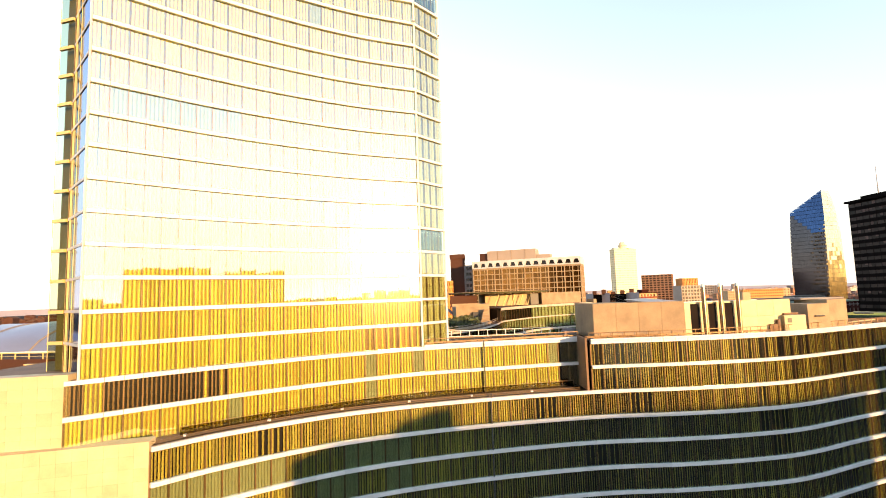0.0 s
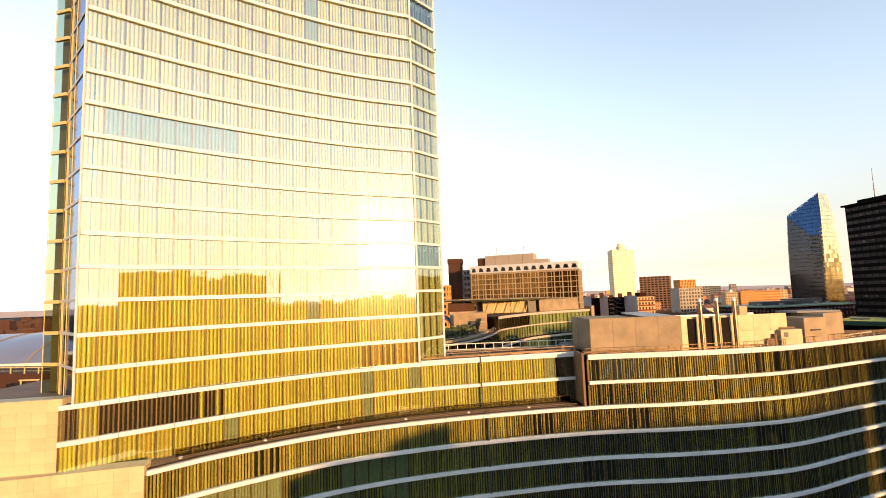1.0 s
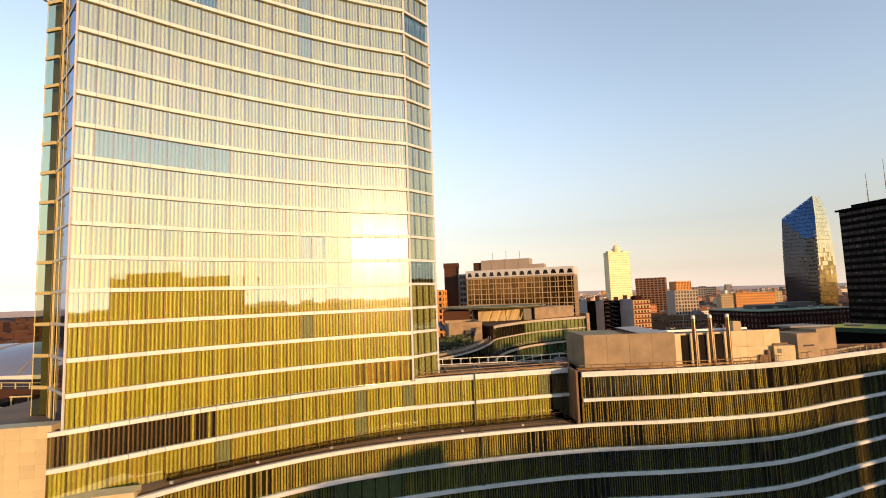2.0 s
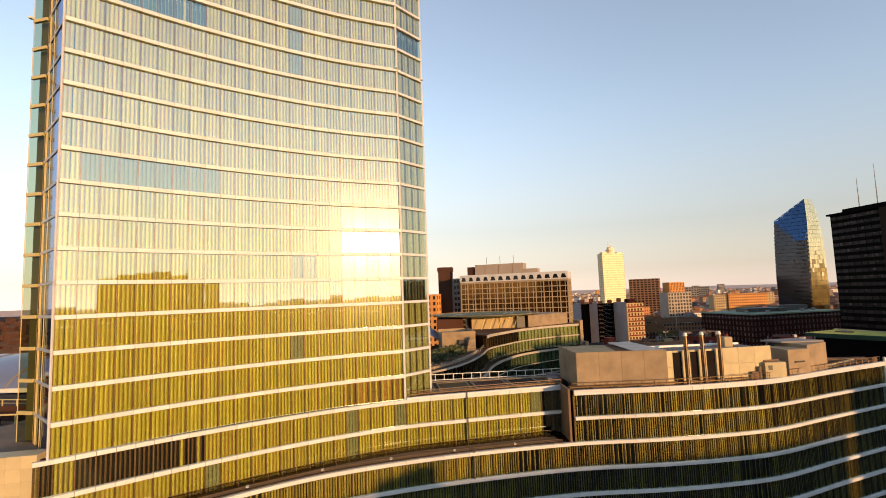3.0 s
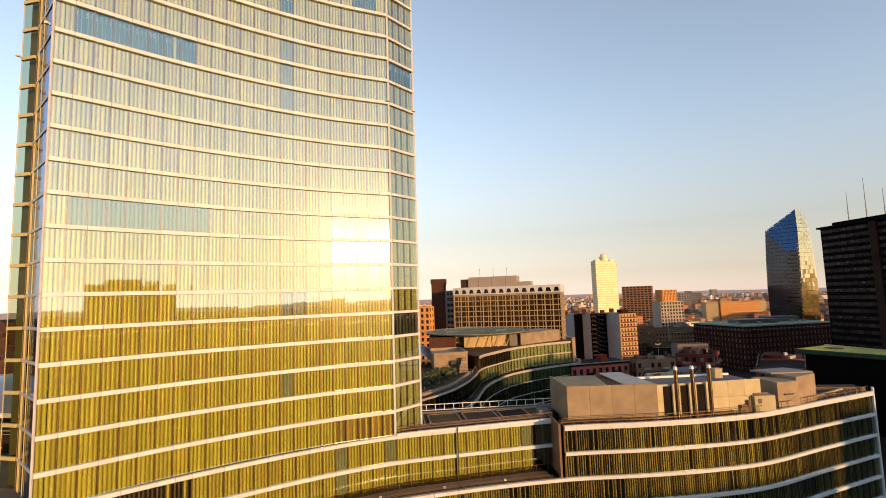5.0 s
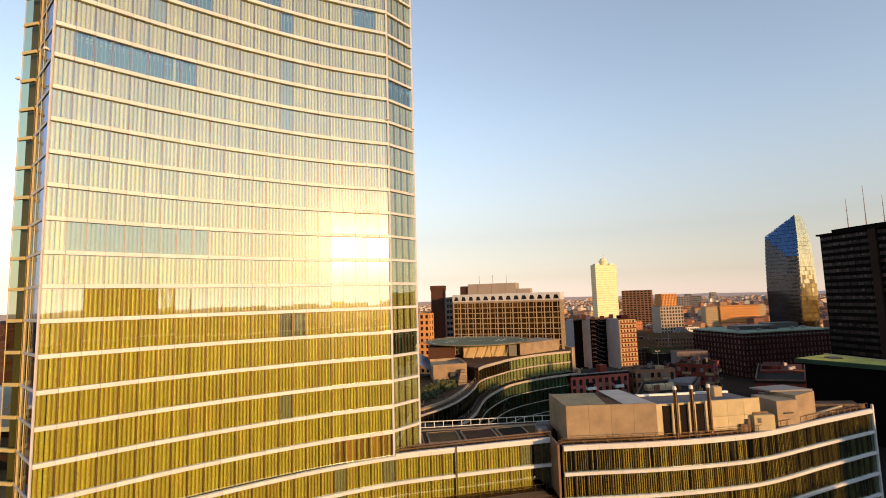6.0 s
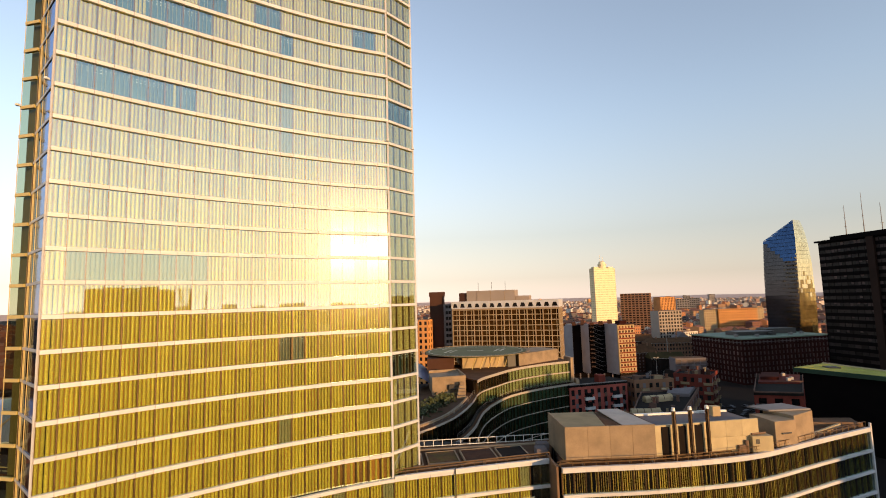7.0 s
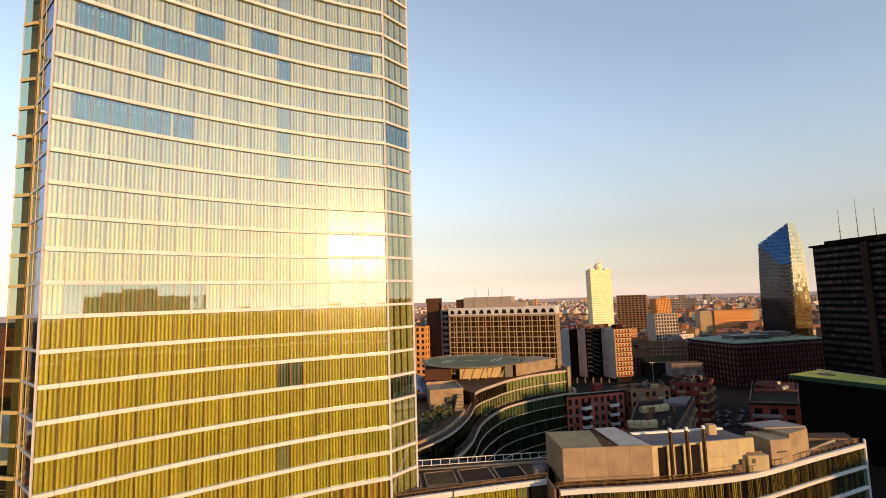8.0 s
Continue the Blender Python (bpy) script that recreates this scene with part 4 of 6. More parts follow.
part("parapet", mesh_of("parapet", *gather([strip([Vector(a), Vector(b)], -0.2, 0.2, 40.6, 41.4) for a, b in (((4.0, 139.6), (14.2, 141.6)), ((14.1, 141.6), (12.7, 156)), ((12.7, 156), (3, 154)))]), M_CONC), hut)
part("hatch", mesh_of("hatch", *box(9.0, 11.2, 139.4, 140.6, 37.6, 39.0), M_DARK), hut, "dark hatch")
part("stair", mesh_of("stair", *gather([chamfer_box(11.0 + 0.3 * k, 13.6, 134.0 + k * 1.2, 135.2 + k * 1.2, 35.95, 36.8 + 0.75 * k, 0.05) for k in range(5)]), M_CONC), hut)
heli = thing("helipad", "round green helicopter deck with white markings on short legs", "helipad")
HC = Vector((20.8, 177.5, 45.0))
ring_n = 64
deck = part("deck", mesh_of("deck", *tube(HC - Vector((0, 0, 0.5)), HC, 18.6, ring_n, 19.0), M_HELI), heli)
part("net_frame", mesh_of("net_frame", *gather([tube(HC + Vector((19.0 * math.cos(a), 19.0 * math.sin(a), -0.15)), HC + Vector((20.4 * math.cos(a), 20.4 * math.sin(a), 0.1)), 0.06, 5) for a in [2 * math.pi * i / 40 for i in range(40)]]), M_CONC), heli)


def annulus(c, r0, r1, z0, z1, n=48, a0=0.0, a1=2 * math.pi):
    v, f = [], []
    for i in range(n + 1):
        a = a0 + (a1 - a0) * i / n
        for r, z in ((r0, z0), (r1, z0), (r1, z1), (r0, z1)):
            v.append((c.x + r * math.cos(a), c.y + r * math.sin(a), z))
    for i in range(n):
        for j in range(4):
            f.append((4 * i + j, 4 * i + (j + 1) % 4, 4 * i + 4 + (j + 1) % 4, 4 * i + 4 + j))
    return v, f


part("net_rim", mesh_of("net_rim", *annulus(HC, 20.3, 20.5, 45.0, 45.15), M_CONC), heli)
part("ring_marking", mesh_of("ring_marking", *annulus(HC, 14.0, 14.5, 45.004, 45.012, a0=0.5, a1=2.6), M_WORN), deck, "white painted ring")
part("edge_marking", mesh_of("edge_marking", *annulus(HC, 17.4, 17.8, 45.004, 45.012), M_WORN), deck, "white painted ring")
for dx in (-10.2, -8.2, 8.2, 10.2):
    part("letter_marking", mesh_of("letter_marking", *moved(box(-0.45, 0.45, -4.6, 4.6, 0.004, 0.012), Matrix.Translation((HC.x + dx, HC.y, HC.z)) @ Matrix.Rotation(-0.35, 4, "Z")), M_WORN), deck, "worn white painted letter stroke")
part("letter_marking", mesh_of("letter_marking", *box(HC.x - 3.0, HC.x + 3.0, HC.y - 0.5, HC.y + 0.5, 45.004, 45.012), M_WORN), deck, "worn white painted letter stroke")
for i in range(8):
    a = 2 * math.pi * (i + 0.5) / 8
    part("leg", mesh_of("leg", *tube((HC.x + 11 * math.cos(a), HC.y + 11 * math.sin(a), 40.05), (HC.x + 11 * math.cos(a), HC.y + 11 * math.sin(a), 44.5), 0.35), M_CONC), heli)
part("brace", mesh_of("brace", *gather([tube((18.0 + 3 * k, 162.6 + k, 40.1), (19.6 + 3 * k, 163 + k, 44.3), 0.14) for k in range(5)]), M_GOLDFRAME), heli)
hb = thing("helipad_hall", "beige concrete service hall under the helicopter deck", "roof building")
part("body", mesh_of("body", *prism([(15, 166), (32, 168), (32, 186), (14, 186)], 40.05, 44.3), M_CREAM), hb)
part("side_hall", mesh_of("side_hall", *prism([(35.5, 168.0), (53.5, 182.5), (48, 192), (34, 186)], 40.05, 44.2), M_CONC), hb)
part("door", mesh_of("door", *prism([(31.2, 166.4), (34.2, 167.4), (34.2, 170), (31.2, 170)], 40.05, 44.0), M_DARK), hb, "dark open doorway")
part("dark_hall", mesh_of("dark_hall", *prism([(2.5, 164), (12, 165), (12, 182), (3, 182)], 40.05, 44.0), M_BROWN), hb, "dark brown wall")

# ---- left: foil roof and terraces ----
foil = thing("foil_roof", "pale blue translucent cushion roof over the square", "roof")
fv, ff = [], []
nx, ny = 24, 14
for j in range(ny + 1):
    for i in range(nx + 1):
        u, w = i / nx, j / ny
        puff = 0.5 * abs(math.sin(u * 6 * math.pi))
        fv.append((-150 + 96 * u, 112 + 42 * w, 33.6 + 7.0 * math.sin(math.pi * w) ** 0.7 * (0.75 + 0.25 * math.sin(u * 2.2)) + puff))
for j in range(ny):
    for i in range(nx):
        k = j * (nx + 1) + i
        ff.append((k, k + 1, k + nx + 2, k + nx + 1))
part("cushions", mesh_of("cushions", fv, ff, M_FOIL, smooth=True), foil)
part("edge_beam", mesh_of("edge_beam", *box(-150, -54, 111.4, 112.2, 33.0, 34.0), M_WHITE), foil)
for i in range(7):
    x = -150 + 16 * i
    arch = [(x, 112 + 3 * j, 33.75 + 7.0 * math.sin(math.pi * j / 14) ** 0.7 * (0.75 + 0.25 * math.sin(i / 6 * 2.2))) for j in range(15)]
    part("rib", mesh_of("rib", *gather([tube(Vector(a), Vector(b), 0.22, 6) for a, b in zip(arch, arch[1:])]), M_GREY), foil)
part("support", mesh_of("support", *box(-150, -54, 112.2, 153, 0, 33.2), M_BROWN), foil)
foil2 = thing("foil_roof", "pale blue translucent cushion roof beside the rear wing", "roof")
fv, ff = [], []
for j in range(ny + 1):
    for i in range(nx + 1):
        u, w = i / nx, j / ny
        fv.append((-14 + 20 * u, 150 + 30 * w, 33 + 8.0 * math.sin(math.pi * u) ** 0.6 + 0.5 * abs(math.sin(w * 7 * math.pi))))
for j in range(ny):
    for i in range(nx):
        k = j * (nx + 1) + i
        ff.append((k, k + 1, k + nx + 2, k + nx + 1))
part("cushions", mesh_of("cushions", fv, ff, M_FOIL, smooth=True), foil2)
part("support", mesh_of("support", *box(-14, 6, 150.2, 179.8, 0, 33), M_BROWN), foil2)
lt = thing("terrace_block", "brown terrace block with sunlit rails behind the stone wall", "building")
part("body", mesh_of("body", *prism([(-110, 84), (-58, 74), (-52, 92), (-104, 104)], 0, 31.5), M_BROWN), lt)
part("deck", mesh_of("deck", *prism([(-110, 84), (-58, 74), (-52, 92), (-104, 104)], 31.5, 31.8), M_DECK), lt)
part("block", mesh_of("block", *prism([(-104, 92), (-70, 85), (-67, 95), (-101, 102)], 31.8, 34.6), M_BROWN), lt)
for z, y in ((31.8, 0.0), (34.6, 8.5)):
    a, b = Vector((-110, 84.3 + y)), Vector((-58, 74.3 + y))
    q = [a.lerp(b, i / 16) for i in range(17)]
    part("rail", mesh_of("rail", *gather([strip(q, -0.06, 0.06, z + 1.1, z + 1.25), strip(q, -0.04, 0.04, z + 0.5, z + 0.56)] + [box(p.x - 0.08, p.x + 0.08, p.y - 0.08, p.y + 0.08, z, z + 1.1) for p in q]), M_GOLDFRAME), lt)

for i in range(22):
    u, w = rng.random(), rng.random()
    c = Vector((-108 + 48 * u, 85.5 - 9.2 * u + 6.5 * w))
    kind = i % 4
    if kind == 0:
        part("planter", mesh_of("planter", *chamfer_box(c.x - 1.2, c.x + 1.2, c.y - 0.4, c.y + 0.4, 31.8, 32.6, 0.05), M_TERRA), lt)
    elif kind == 1:
        part("pergola", mesh_of("pergola", *gather([box(c.x - 1.6, c.x - 1.45, c.y - 0.1, c.y + 0.1, 31.8, 34.2), box(c.x + 1.45, c.x + 1.6, c.y - 0.1, c.y + 0.1, 31.8, 34.2), box(c.x - 1.8, c.x + 1.8, c.y - 0.15, c.y + 0.15, 34.2, 34.4)]), M_GOLDFRAME), lt)
    elif kind == 2:
        part("roof_box", mesh_of("roof_box", *chamfer_box(c.x - 0.9, c.x + 0.9, c.y - 0.7, c.y + 0.7, 31.8, 33.4, 0.06), M_TAR), lt)
    else:
        part("bench", mesh_of("bench", *gather([box(c.x - 1.1, c.x + 1.1, c.y - 0.3, c.y + 0.3, 32.15, 32.25), box(c.x - 1.0, c.x - 0.8, c.y - 0.25, c.y + 0.25, 31.8, 32.15), box(c.x + 0.8, c.x + 1.0, c.y - 0.25, c.y + 0.25, 31.8, 32.15)]), M_DECK), lt)

# ---- town buildings ----
def grid_building(name, label, category, corner, angle, w, d, h, floors, bays, side_bays, wall, glass, band=0.35, pier=0.3, proud=0.35, z0=0.0, faces="fr", limit=60, roof=None, cap=1.0, group="", split=False):
    """A block with floor bands and piers standing proud of its window panes; the corner is the near left one."""
    b = thing(name, label, category, (corner[0], corner[1], 0), angle, group)
    ins = proud + 0.06
    part("core", mesh_of("core", *box(ins, w - ins, ins, d - ins, z0, h - 0.1), glass), b)
    fh = (h - cap - z0) / floors
    frame_parts, panes = [], {}
    sides = {"f": (Matrix.Identity(4), w, bays), "r": (Matrix.Translation((w, 0, 0)) @ Matrix.Rotation(math.pi / 2, 4, "Z"), d, side_bays),
             "l": (Matrix.Translation((0, d, 0)) @ Matrix.Rotation(-math.pi / 2, 4, "Z"), d, side_bays), "b": (Matrix.Translation((w, d, 0)) @ Matrix.Rotation(math.pi, 4, "Z"), w, bays)}
    for s, (m, length, n) in sides.items():
        if s not in faces:
            frame_parts.append(moved(box(0, length, 0.01, proud + 0.05, z0, h), m))
            continue
        bw = length / n
        for k in range(floors + 1):
            top = h if k == floors else z0 + k * fh + fh * band
            frame_parts.append(moved(box(0, length, 0, proud, z0 + k * fh, top), m))
        for i in range(n + 1):
            pw = bw * pier / 2
            frame_parts.append(moved(box(max(0, i * bw - pw), min(length, i * bw + pw), 0.02, proud - 0.02, z0, h - 0.02), m))
        pl = [m @ Matrix.Translation(((i + 0.5) * bw, proud - 0.02, z0 + k * fh + fh * band)) for k in range(floors) for i in range(n)]
        panes.setdefault(round(bw, 3), []).extend(pl)
    if split:
        for fp in frame_parts:
            part("wall_member", mesh_of("wall_member", *fp, wall), b)
    else:
        part("wall", mesh_of("wall", *gather(frame_parts), wall), b, "", "stuff" if group else "")
    for bw, pl in panes.items():
        pl = pl[::-1]
        lay("window", box(-bw * (1 - pier) / 2, bw * (1 - pier) / 2, 0, 0.05, 0, fh * (1 - band)), glass, pl, b, limit)
    part("roof", mesh_of("roof", *box(0.2, w - 0.2, 0.2, d - 0.2, h - 0.1, h + 0.02), roof or M_ROOF), b)
    return b


hotel = grid_building("hotel_block", "broad hotel with a beige precast window grid and white arched crown", "building", (17.0, 274.0), -21, 60.5, 18, 59.0, 20, 14, 5, M_HOTEL, M_GILT, 0.14, 0.11, 0.5, limit=220, split=True)
part("sub_mullions", mesh_of("sub_mullions", *gather([box((i + 0.62) * 60.5 / 14, (i + 0.68) * 60.5 / 14, 0.25, 0.5, 0, 58.5) for i in range(14)]), M_HOTEL), hotel, "thin beige window bars", "stuff")
crown = []
for i in range(14):
    x0 = 60.5 * i / 14
    w0 = 60.5 / 14
    arch = [(0, 0), (0.55, 0), (1.15, 2.0), (1.4, 2.2), (w0 - 1.4, 2.2), (w0 - 1.15, 2.0), (w0 - 0.55, 0), (w0, 0), (w0, 3.5), (0, 3.5)]
    v = [(x0 + x, y, 59.6 + z) for y in (-0.9, 0.4) for x, z in arch]
    quads = [(0, 1, 2, 9), (2, 3, 8, 9), (3, 4, 8), (4, 5, 8), (5, 6, 7, 8)]
    crown += [(v, quads + [tuple(10 + i for i in q[::-1]) for q in quads] + [(i, 10 + i, 10 + (i + 1) % 10, (i + 1) % 10) for i in range(10)])]
    crown += [box(x0, x0 + w0, -0.5, 0.5, 58.9, 59.6)]
part("crown", mesh_of("crown", *gather(crown + [box(60.0, 60.7, 0, 18, 59, 63), box(0, 60.5, 17, 18, 59, 63)]), M_BAND), hotel, "white arched roof crown")
part("crown_glass", mesh_of("crown_glass", *box(0.5, 60, 0.5, 17, 59, 62.6), M_PANE), hotel)
rbox = part("roof_box", mesh_of("roof_box", *box(8, 36, 4, 14, 62.6, 69.0), M_PALE), hotel, "cream roof plant box")
for x0, x1, y0, y1, zt in ((36.2, 44, 5, 12, 65.6), (3, 7.8, 5, 11, 68.0)):
    part("roof_box", mesh_of("roof_box", *chamfer_box(x0, x1, y0, y1, 62.6, zt, 0.1), M_BROWN if x0 < 5 else M_PALE), hotel)
for x in (14, 22, 30):
    part("panel_joint", mesh_of("panel_joint", *box(x, x + 0.25, 3.85, 4.0, 62.6, 69.0), M_CONC), rbox)
    part("mast", mesh_of("mast", *tube((x, 8, 69), (x, 8, 74), 0.1, 5), M_DARK), rbox)
sh = grid_building("service_tower", "slim dark brown brick service tower", "tower", (4.5, 291.0), -6, 8.3, 10, 68.5, 18, 2, 3, M_BROWN, M_PANE, 0.8, 0.7, 0.2, faces="r")
part("cap", mesh_of("cap", *box(-0.4, 8.7, -0.4, 10.4, 66.5, 69.2), M_BROWN), sh)
grid_building("balcony_block", "narrow block with stacked balconies", "building", (12.6, 286.0), -10, 5.5, 9, 62.0, 18, 2, 2, M_GREY, M_PANE, 0.45, 0.1, 1.0)
grid_building("orange_house", "sunlit orange apartment house", "building", (-3.0, 283.0), -20, 6.4, 8, 53, 15, 2, 2, M_OCHRE, M_PANE, 0.4, 0.5, 0.3)

# residential slabs
res = thing("residential_slab", "grey residential high-rise with end walls and balconies", "building", (107.5, 383.0, 0), -14)
# black core stands for the shade between the end walls
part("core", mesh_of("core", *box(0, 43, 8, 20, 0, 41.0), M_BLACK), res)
for x0, x1, tip in ((2, 10, -2.5), (17, 22.5, -1.0), (35.5, 43, -7.0)):
    part("end_wall", mesh_of("end_wall", *prism([(x0, 7.5), (x1, tip), (x1, 9), (x0, 9)], 4, 42.0), M_LILAC), res, "pale grey blind end wall")
for k in range(11):
    z = 5 + 3.4 * k
    xa, xb = 33.0, 25.5
    # flights toned dark so that the stairs read as shaded
    part("stair_flight", mesh_of("stair_flight", [(xa, 5.8, z), (xb, 5.8, z + 3.2), (xb, 7.0, z + 3.2), (xa, 7.0, z), (xa, 5.8, z + 0.35), (xb, 5.8, z + 3.55), (xb, 7.0, z + 3.55), (xa, 7.0, z + 0.35)], BOX_F, M_DARK), res)
    part("landing", mesh_of("landing", *box(xb - 1.6, xb + 1.6, 5.7, 8, z + 3.1, z + 3.35), M_DRAB), res)
    part("stair_rail", mesh_of("stair_rail", *gather([box(24.2, 34.6, 5.65, 5.73, z + 4.1, z + 4.2)] + [box(24.3 + 2.5 * i, 24.4 + 2.5 * i, 5.65, 5.73, z + 3.3, z + 4.1) for i in range(5)]), M_SHADE_GREY), res)
part("stilts", mesh_of("stilts", *gather([box(2 + 6 * i, 3 + 6 * i, -1.5, -0.5, 0, 4.2) for i in range(7)]), M_SHADE_GREY), res)
part("roof_plant", mesh_of("roof_plant", *gather([box(3 + 7 * i, 6 + 7 * i, 4, 9, 41, 43 + (i % 3)) for i in range(6)]), M_BROWN), res)
lit = thing("lit_apartment_house", "sunlit cream apartment house with dark red balcony bands", "building", (150.9, 373.2, 0), 14)
part("wall", mesh_of("wall", *box(0, 15.2, 0, 14, 4, 41.0), M_CREAM), lit)
part("base", mesh_of("base", *box(1, 14.2, 1, 13, 0, 4), M_TAR), lit)
part("roof", mesh_of("roof", *gather([box(-0.6, 15.8, -1.2, 14.4, 41.0, 41.6), box(5, 11, 4, 10, 41.6, 44)]), M_BRICK), lit, "dark red roof slab")
for k in range(10):
    z = 4.4 + 3.66 * k
    part("balcony", mesh_of("balcony", *gather([box(0.4, 14.8, -1.1, 0.0, z, z + 0.25), box(0.4, 14.8, -1.12, -1.0, z + 0.25, z + 1.05)]), M_RED), lit, "dark red balcony band")
    for x in (0.7, 3.5, 6.3, 9.1, 11.9):
        part("window", mesh_of("window", *box(x + 0.4, x + 1.9, -0.06, 0.1, z + 1.1, z + 2.9), M_BROWN if (k * 7 + int(x)) % 3 else M_TERRA), lit)
# mirror glare of the sunlit front is put into its pale gold colours
wt = grid_building("white_highrise", "pale gold high-rise with horizontal bands and a small dome", "tower", (257, 730), 16, 38, 12, 106, 30, 8, 3, M_DOME, surface("glare_gold_window_band", (0.62, 0.50, 0.26), 0.3, 0.1, 0.2, 4, 0.0, island=0.2), 0.62, 0.08, 0.35, faces="fl", limit=110)
part("dome", mesh_of("dome", *gather([tube((19, 6, 106), (19, 6, 111), 6.4, 16, 6.2), tube((19, 6, 111), (19, 6, 112), 7.0, 16, 7.0), tube((19, 6, 112), (19, 6, 115.5), 5.4, 16, 4.6), tube((19, 6, 115.5), (19, 6, 117), 4.8, 16, 2.1), tube((16, 6, 116), (16, 6, 126), 0.3, 6, 0.15), tube((21, 6, 116), (21, 6, 125), 0.3, 6, 0.15)] + [box(2, 10, 2, 9, 106, 108), box(28, 36, 2, 9, 106, 108)]), M_DOME), wt, "small domed lantern")
grid_building("brown_block", "brown brick office block with a sunlit flank", "building", (311.5, 772), -32, 44, 16, 66, 18, 8, 4, M_RUSSET, M_PANE, 0.45, 0.3, 0.5, split=True)
grid_building("ribbed_block", "orange brown block with upright ribs", "building", (369, 757), 8, 26, 18, 59, 14, 10, 6, M_OCHRE, M_BROWN, 0.2, 0.5, 0.7, split=True)
grid_building("office_house", "pale house with small square windows", "building", (243, 498), 6, 26, 16, 46.5, 13, 8, 4, M_PALE, M_PANE, 0.36, 0.36, 0.4, split=True)
grid_building("ochre_slab", "long sunlit orange apartment slab", "building", (458, 752), -3, 60, 16, 38, 9, 18, 4, M_OCHRE, M_BROWN, 0.55, 0.35, 0.8)
grid_building("cream_slab", "cream apartment house beside the orange slab", "building", (437, 756), -3, 20, 16, 37, 9, 6, 4, M_CREAM, M_BROWN, 0.5, 0.4, 0.5)
grid_building("cream_slab", "cream stair block at the end of the orange slab", "building", (518.6, 750), -3, 10, 16, 38.5, 9, 2, 4, M_CREAM, M_BROWN, 0.5, 0.6, 0.4)

# faceted mirror tower
dia = thing("faceted_mirror_tower", "faceted blue mirror glass tower with a slanted top", "skyscraper")
EDGE_LEFT = ((0, 343.2, 476), (58, 342.8, 476), (87, 343.9, 476), (114.5, 345.8, 476))
EDGE_RIDGE = ((0, 357.5, 452), (74, 360.2, 452), (113, 362.1, 453.5), (133.2, 363.1, 455.5))
EDGE_RIGHT = ((0, 379.0, 458), (52, 380.6, 458), (93, 380.6, 459), (112, 379.2, 460), (124, 377.7, 461), (133.0, 375.2, 462))


def edge_at(edge, z):
    for (z0, x0, y0), (z1, x1, y1) in zip(edge, edge[1:]):
        if z <= z1:
            u = (z - z0) / (z1 - z0)
            return Vector((x0 + (x1 - x0) * u, y0 + (y1 - y0) * u))
    return Vector(edge[-1][1:])


def facet(left, right, zt0, zt1, cols, rise=4.1, dark=0.3):
    """Rows of panes between two leaning edges under a slanting top, each row with a gap at its floor."""
    rows = []
    k = 0
    while k * rise < max(zt0, zt1):
        for c in range(cols):
            u0, u1 = (c + 0.02) / cols, (c + 0.98) / cols
            z0, z1 = k * rise + dark, (k + 1) * rise
            t0, t1 = zt0 + (zt1 - zt0) * u0, zt0 + (zt1 - zt0) * u1
            if z0 > max(t0, t1) - 0.2:
                continue
            quad = []
            for u, z in ((u0, z0), (u1, z0), (u1, max(z0, min(z1, t1))), (u0, max(z0, min(z1, t0)))):
                a, b = edge_at(left, min(z, left[-1][0])), edge_at(right, min(z, right[-1][0]))
                p = a.lerp(b, u)
                quad.append((p.x, p.y, z))
            rows.append((c, (c + 0.5) / cols, (z0 + z1) / 2, (quad, [(0, 1, 2, 3)])))
        k += 1
    return rows


# the upper left facet, cut off along a slant, leans back and mirrors the high sky
left_panes = facet(EDGE_LEFT, EDGE_RIDGE, 114.5, 133.2, 22, rise=3.7)


def tipped(piece, lean):
    v, f = piece
    zb = min(p[2] for p in v)
    return [(x + 0.75 * (z - zb) * lean, y + 0.65 * (z - zb) * lean, z) for x, y, z in v], f


# sky, town and sunset reflections are put into the pane tints by height
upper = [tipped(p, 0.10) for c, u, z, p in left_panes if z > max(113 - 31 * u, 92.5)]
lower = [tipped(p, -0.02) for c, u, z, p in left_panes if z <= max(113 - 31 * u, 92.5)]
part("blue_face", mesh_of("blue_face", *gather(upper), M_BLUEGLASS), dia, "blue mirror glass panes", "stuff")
part("lower_face", mesh_of("lower_face", *gather(lower), surface("dark_reflection_mirror", (0.085, 0.085, 0.10), 0.12, 0.1, 0.05, 1, 0.0, metal=0.85, island=0.12)), dia, "lower mirror panes tinted with a dark town reflection", "stuff")
fins = []                          # strips added beside the ridge, gold glints put into their colour
fr = random.Random(41)
for c, u, z, (v, f) in left_panes:
    if z < 99 - 0.06 * (1 - u) * 400 and u > 0.56 + 0.2 * fr.random() ** 2 and fr.random() < 0.9:
        x, y = v[1][0] - 0.05, v[1][1]
        za, zb = v[2][2] - 1.5, v[2][2] - 0.2
        fins.append(([(x - 1.35, y - 0.41, za), (x, y, za), (x, y, zb), (x - 1.35, y - 0.41, zb)], [(0, 1, 2, 3)]))
M_FIN = surface("gold_reflection_mirror", (0.44, 0.30, 0.10), 0.14, 0.1, 0.05, 1, 0.0, metal=0.85, island=0.35)
part("folded_spandrel", mesh_of("folded_spandrel", *gather(fins), M_FIN), dia, "strips added for gold glints beside the ridge", "stuff")
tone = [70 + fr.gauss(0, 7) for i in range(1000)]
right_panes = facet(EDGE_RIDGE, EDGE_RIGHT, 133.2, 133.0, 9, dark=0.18)
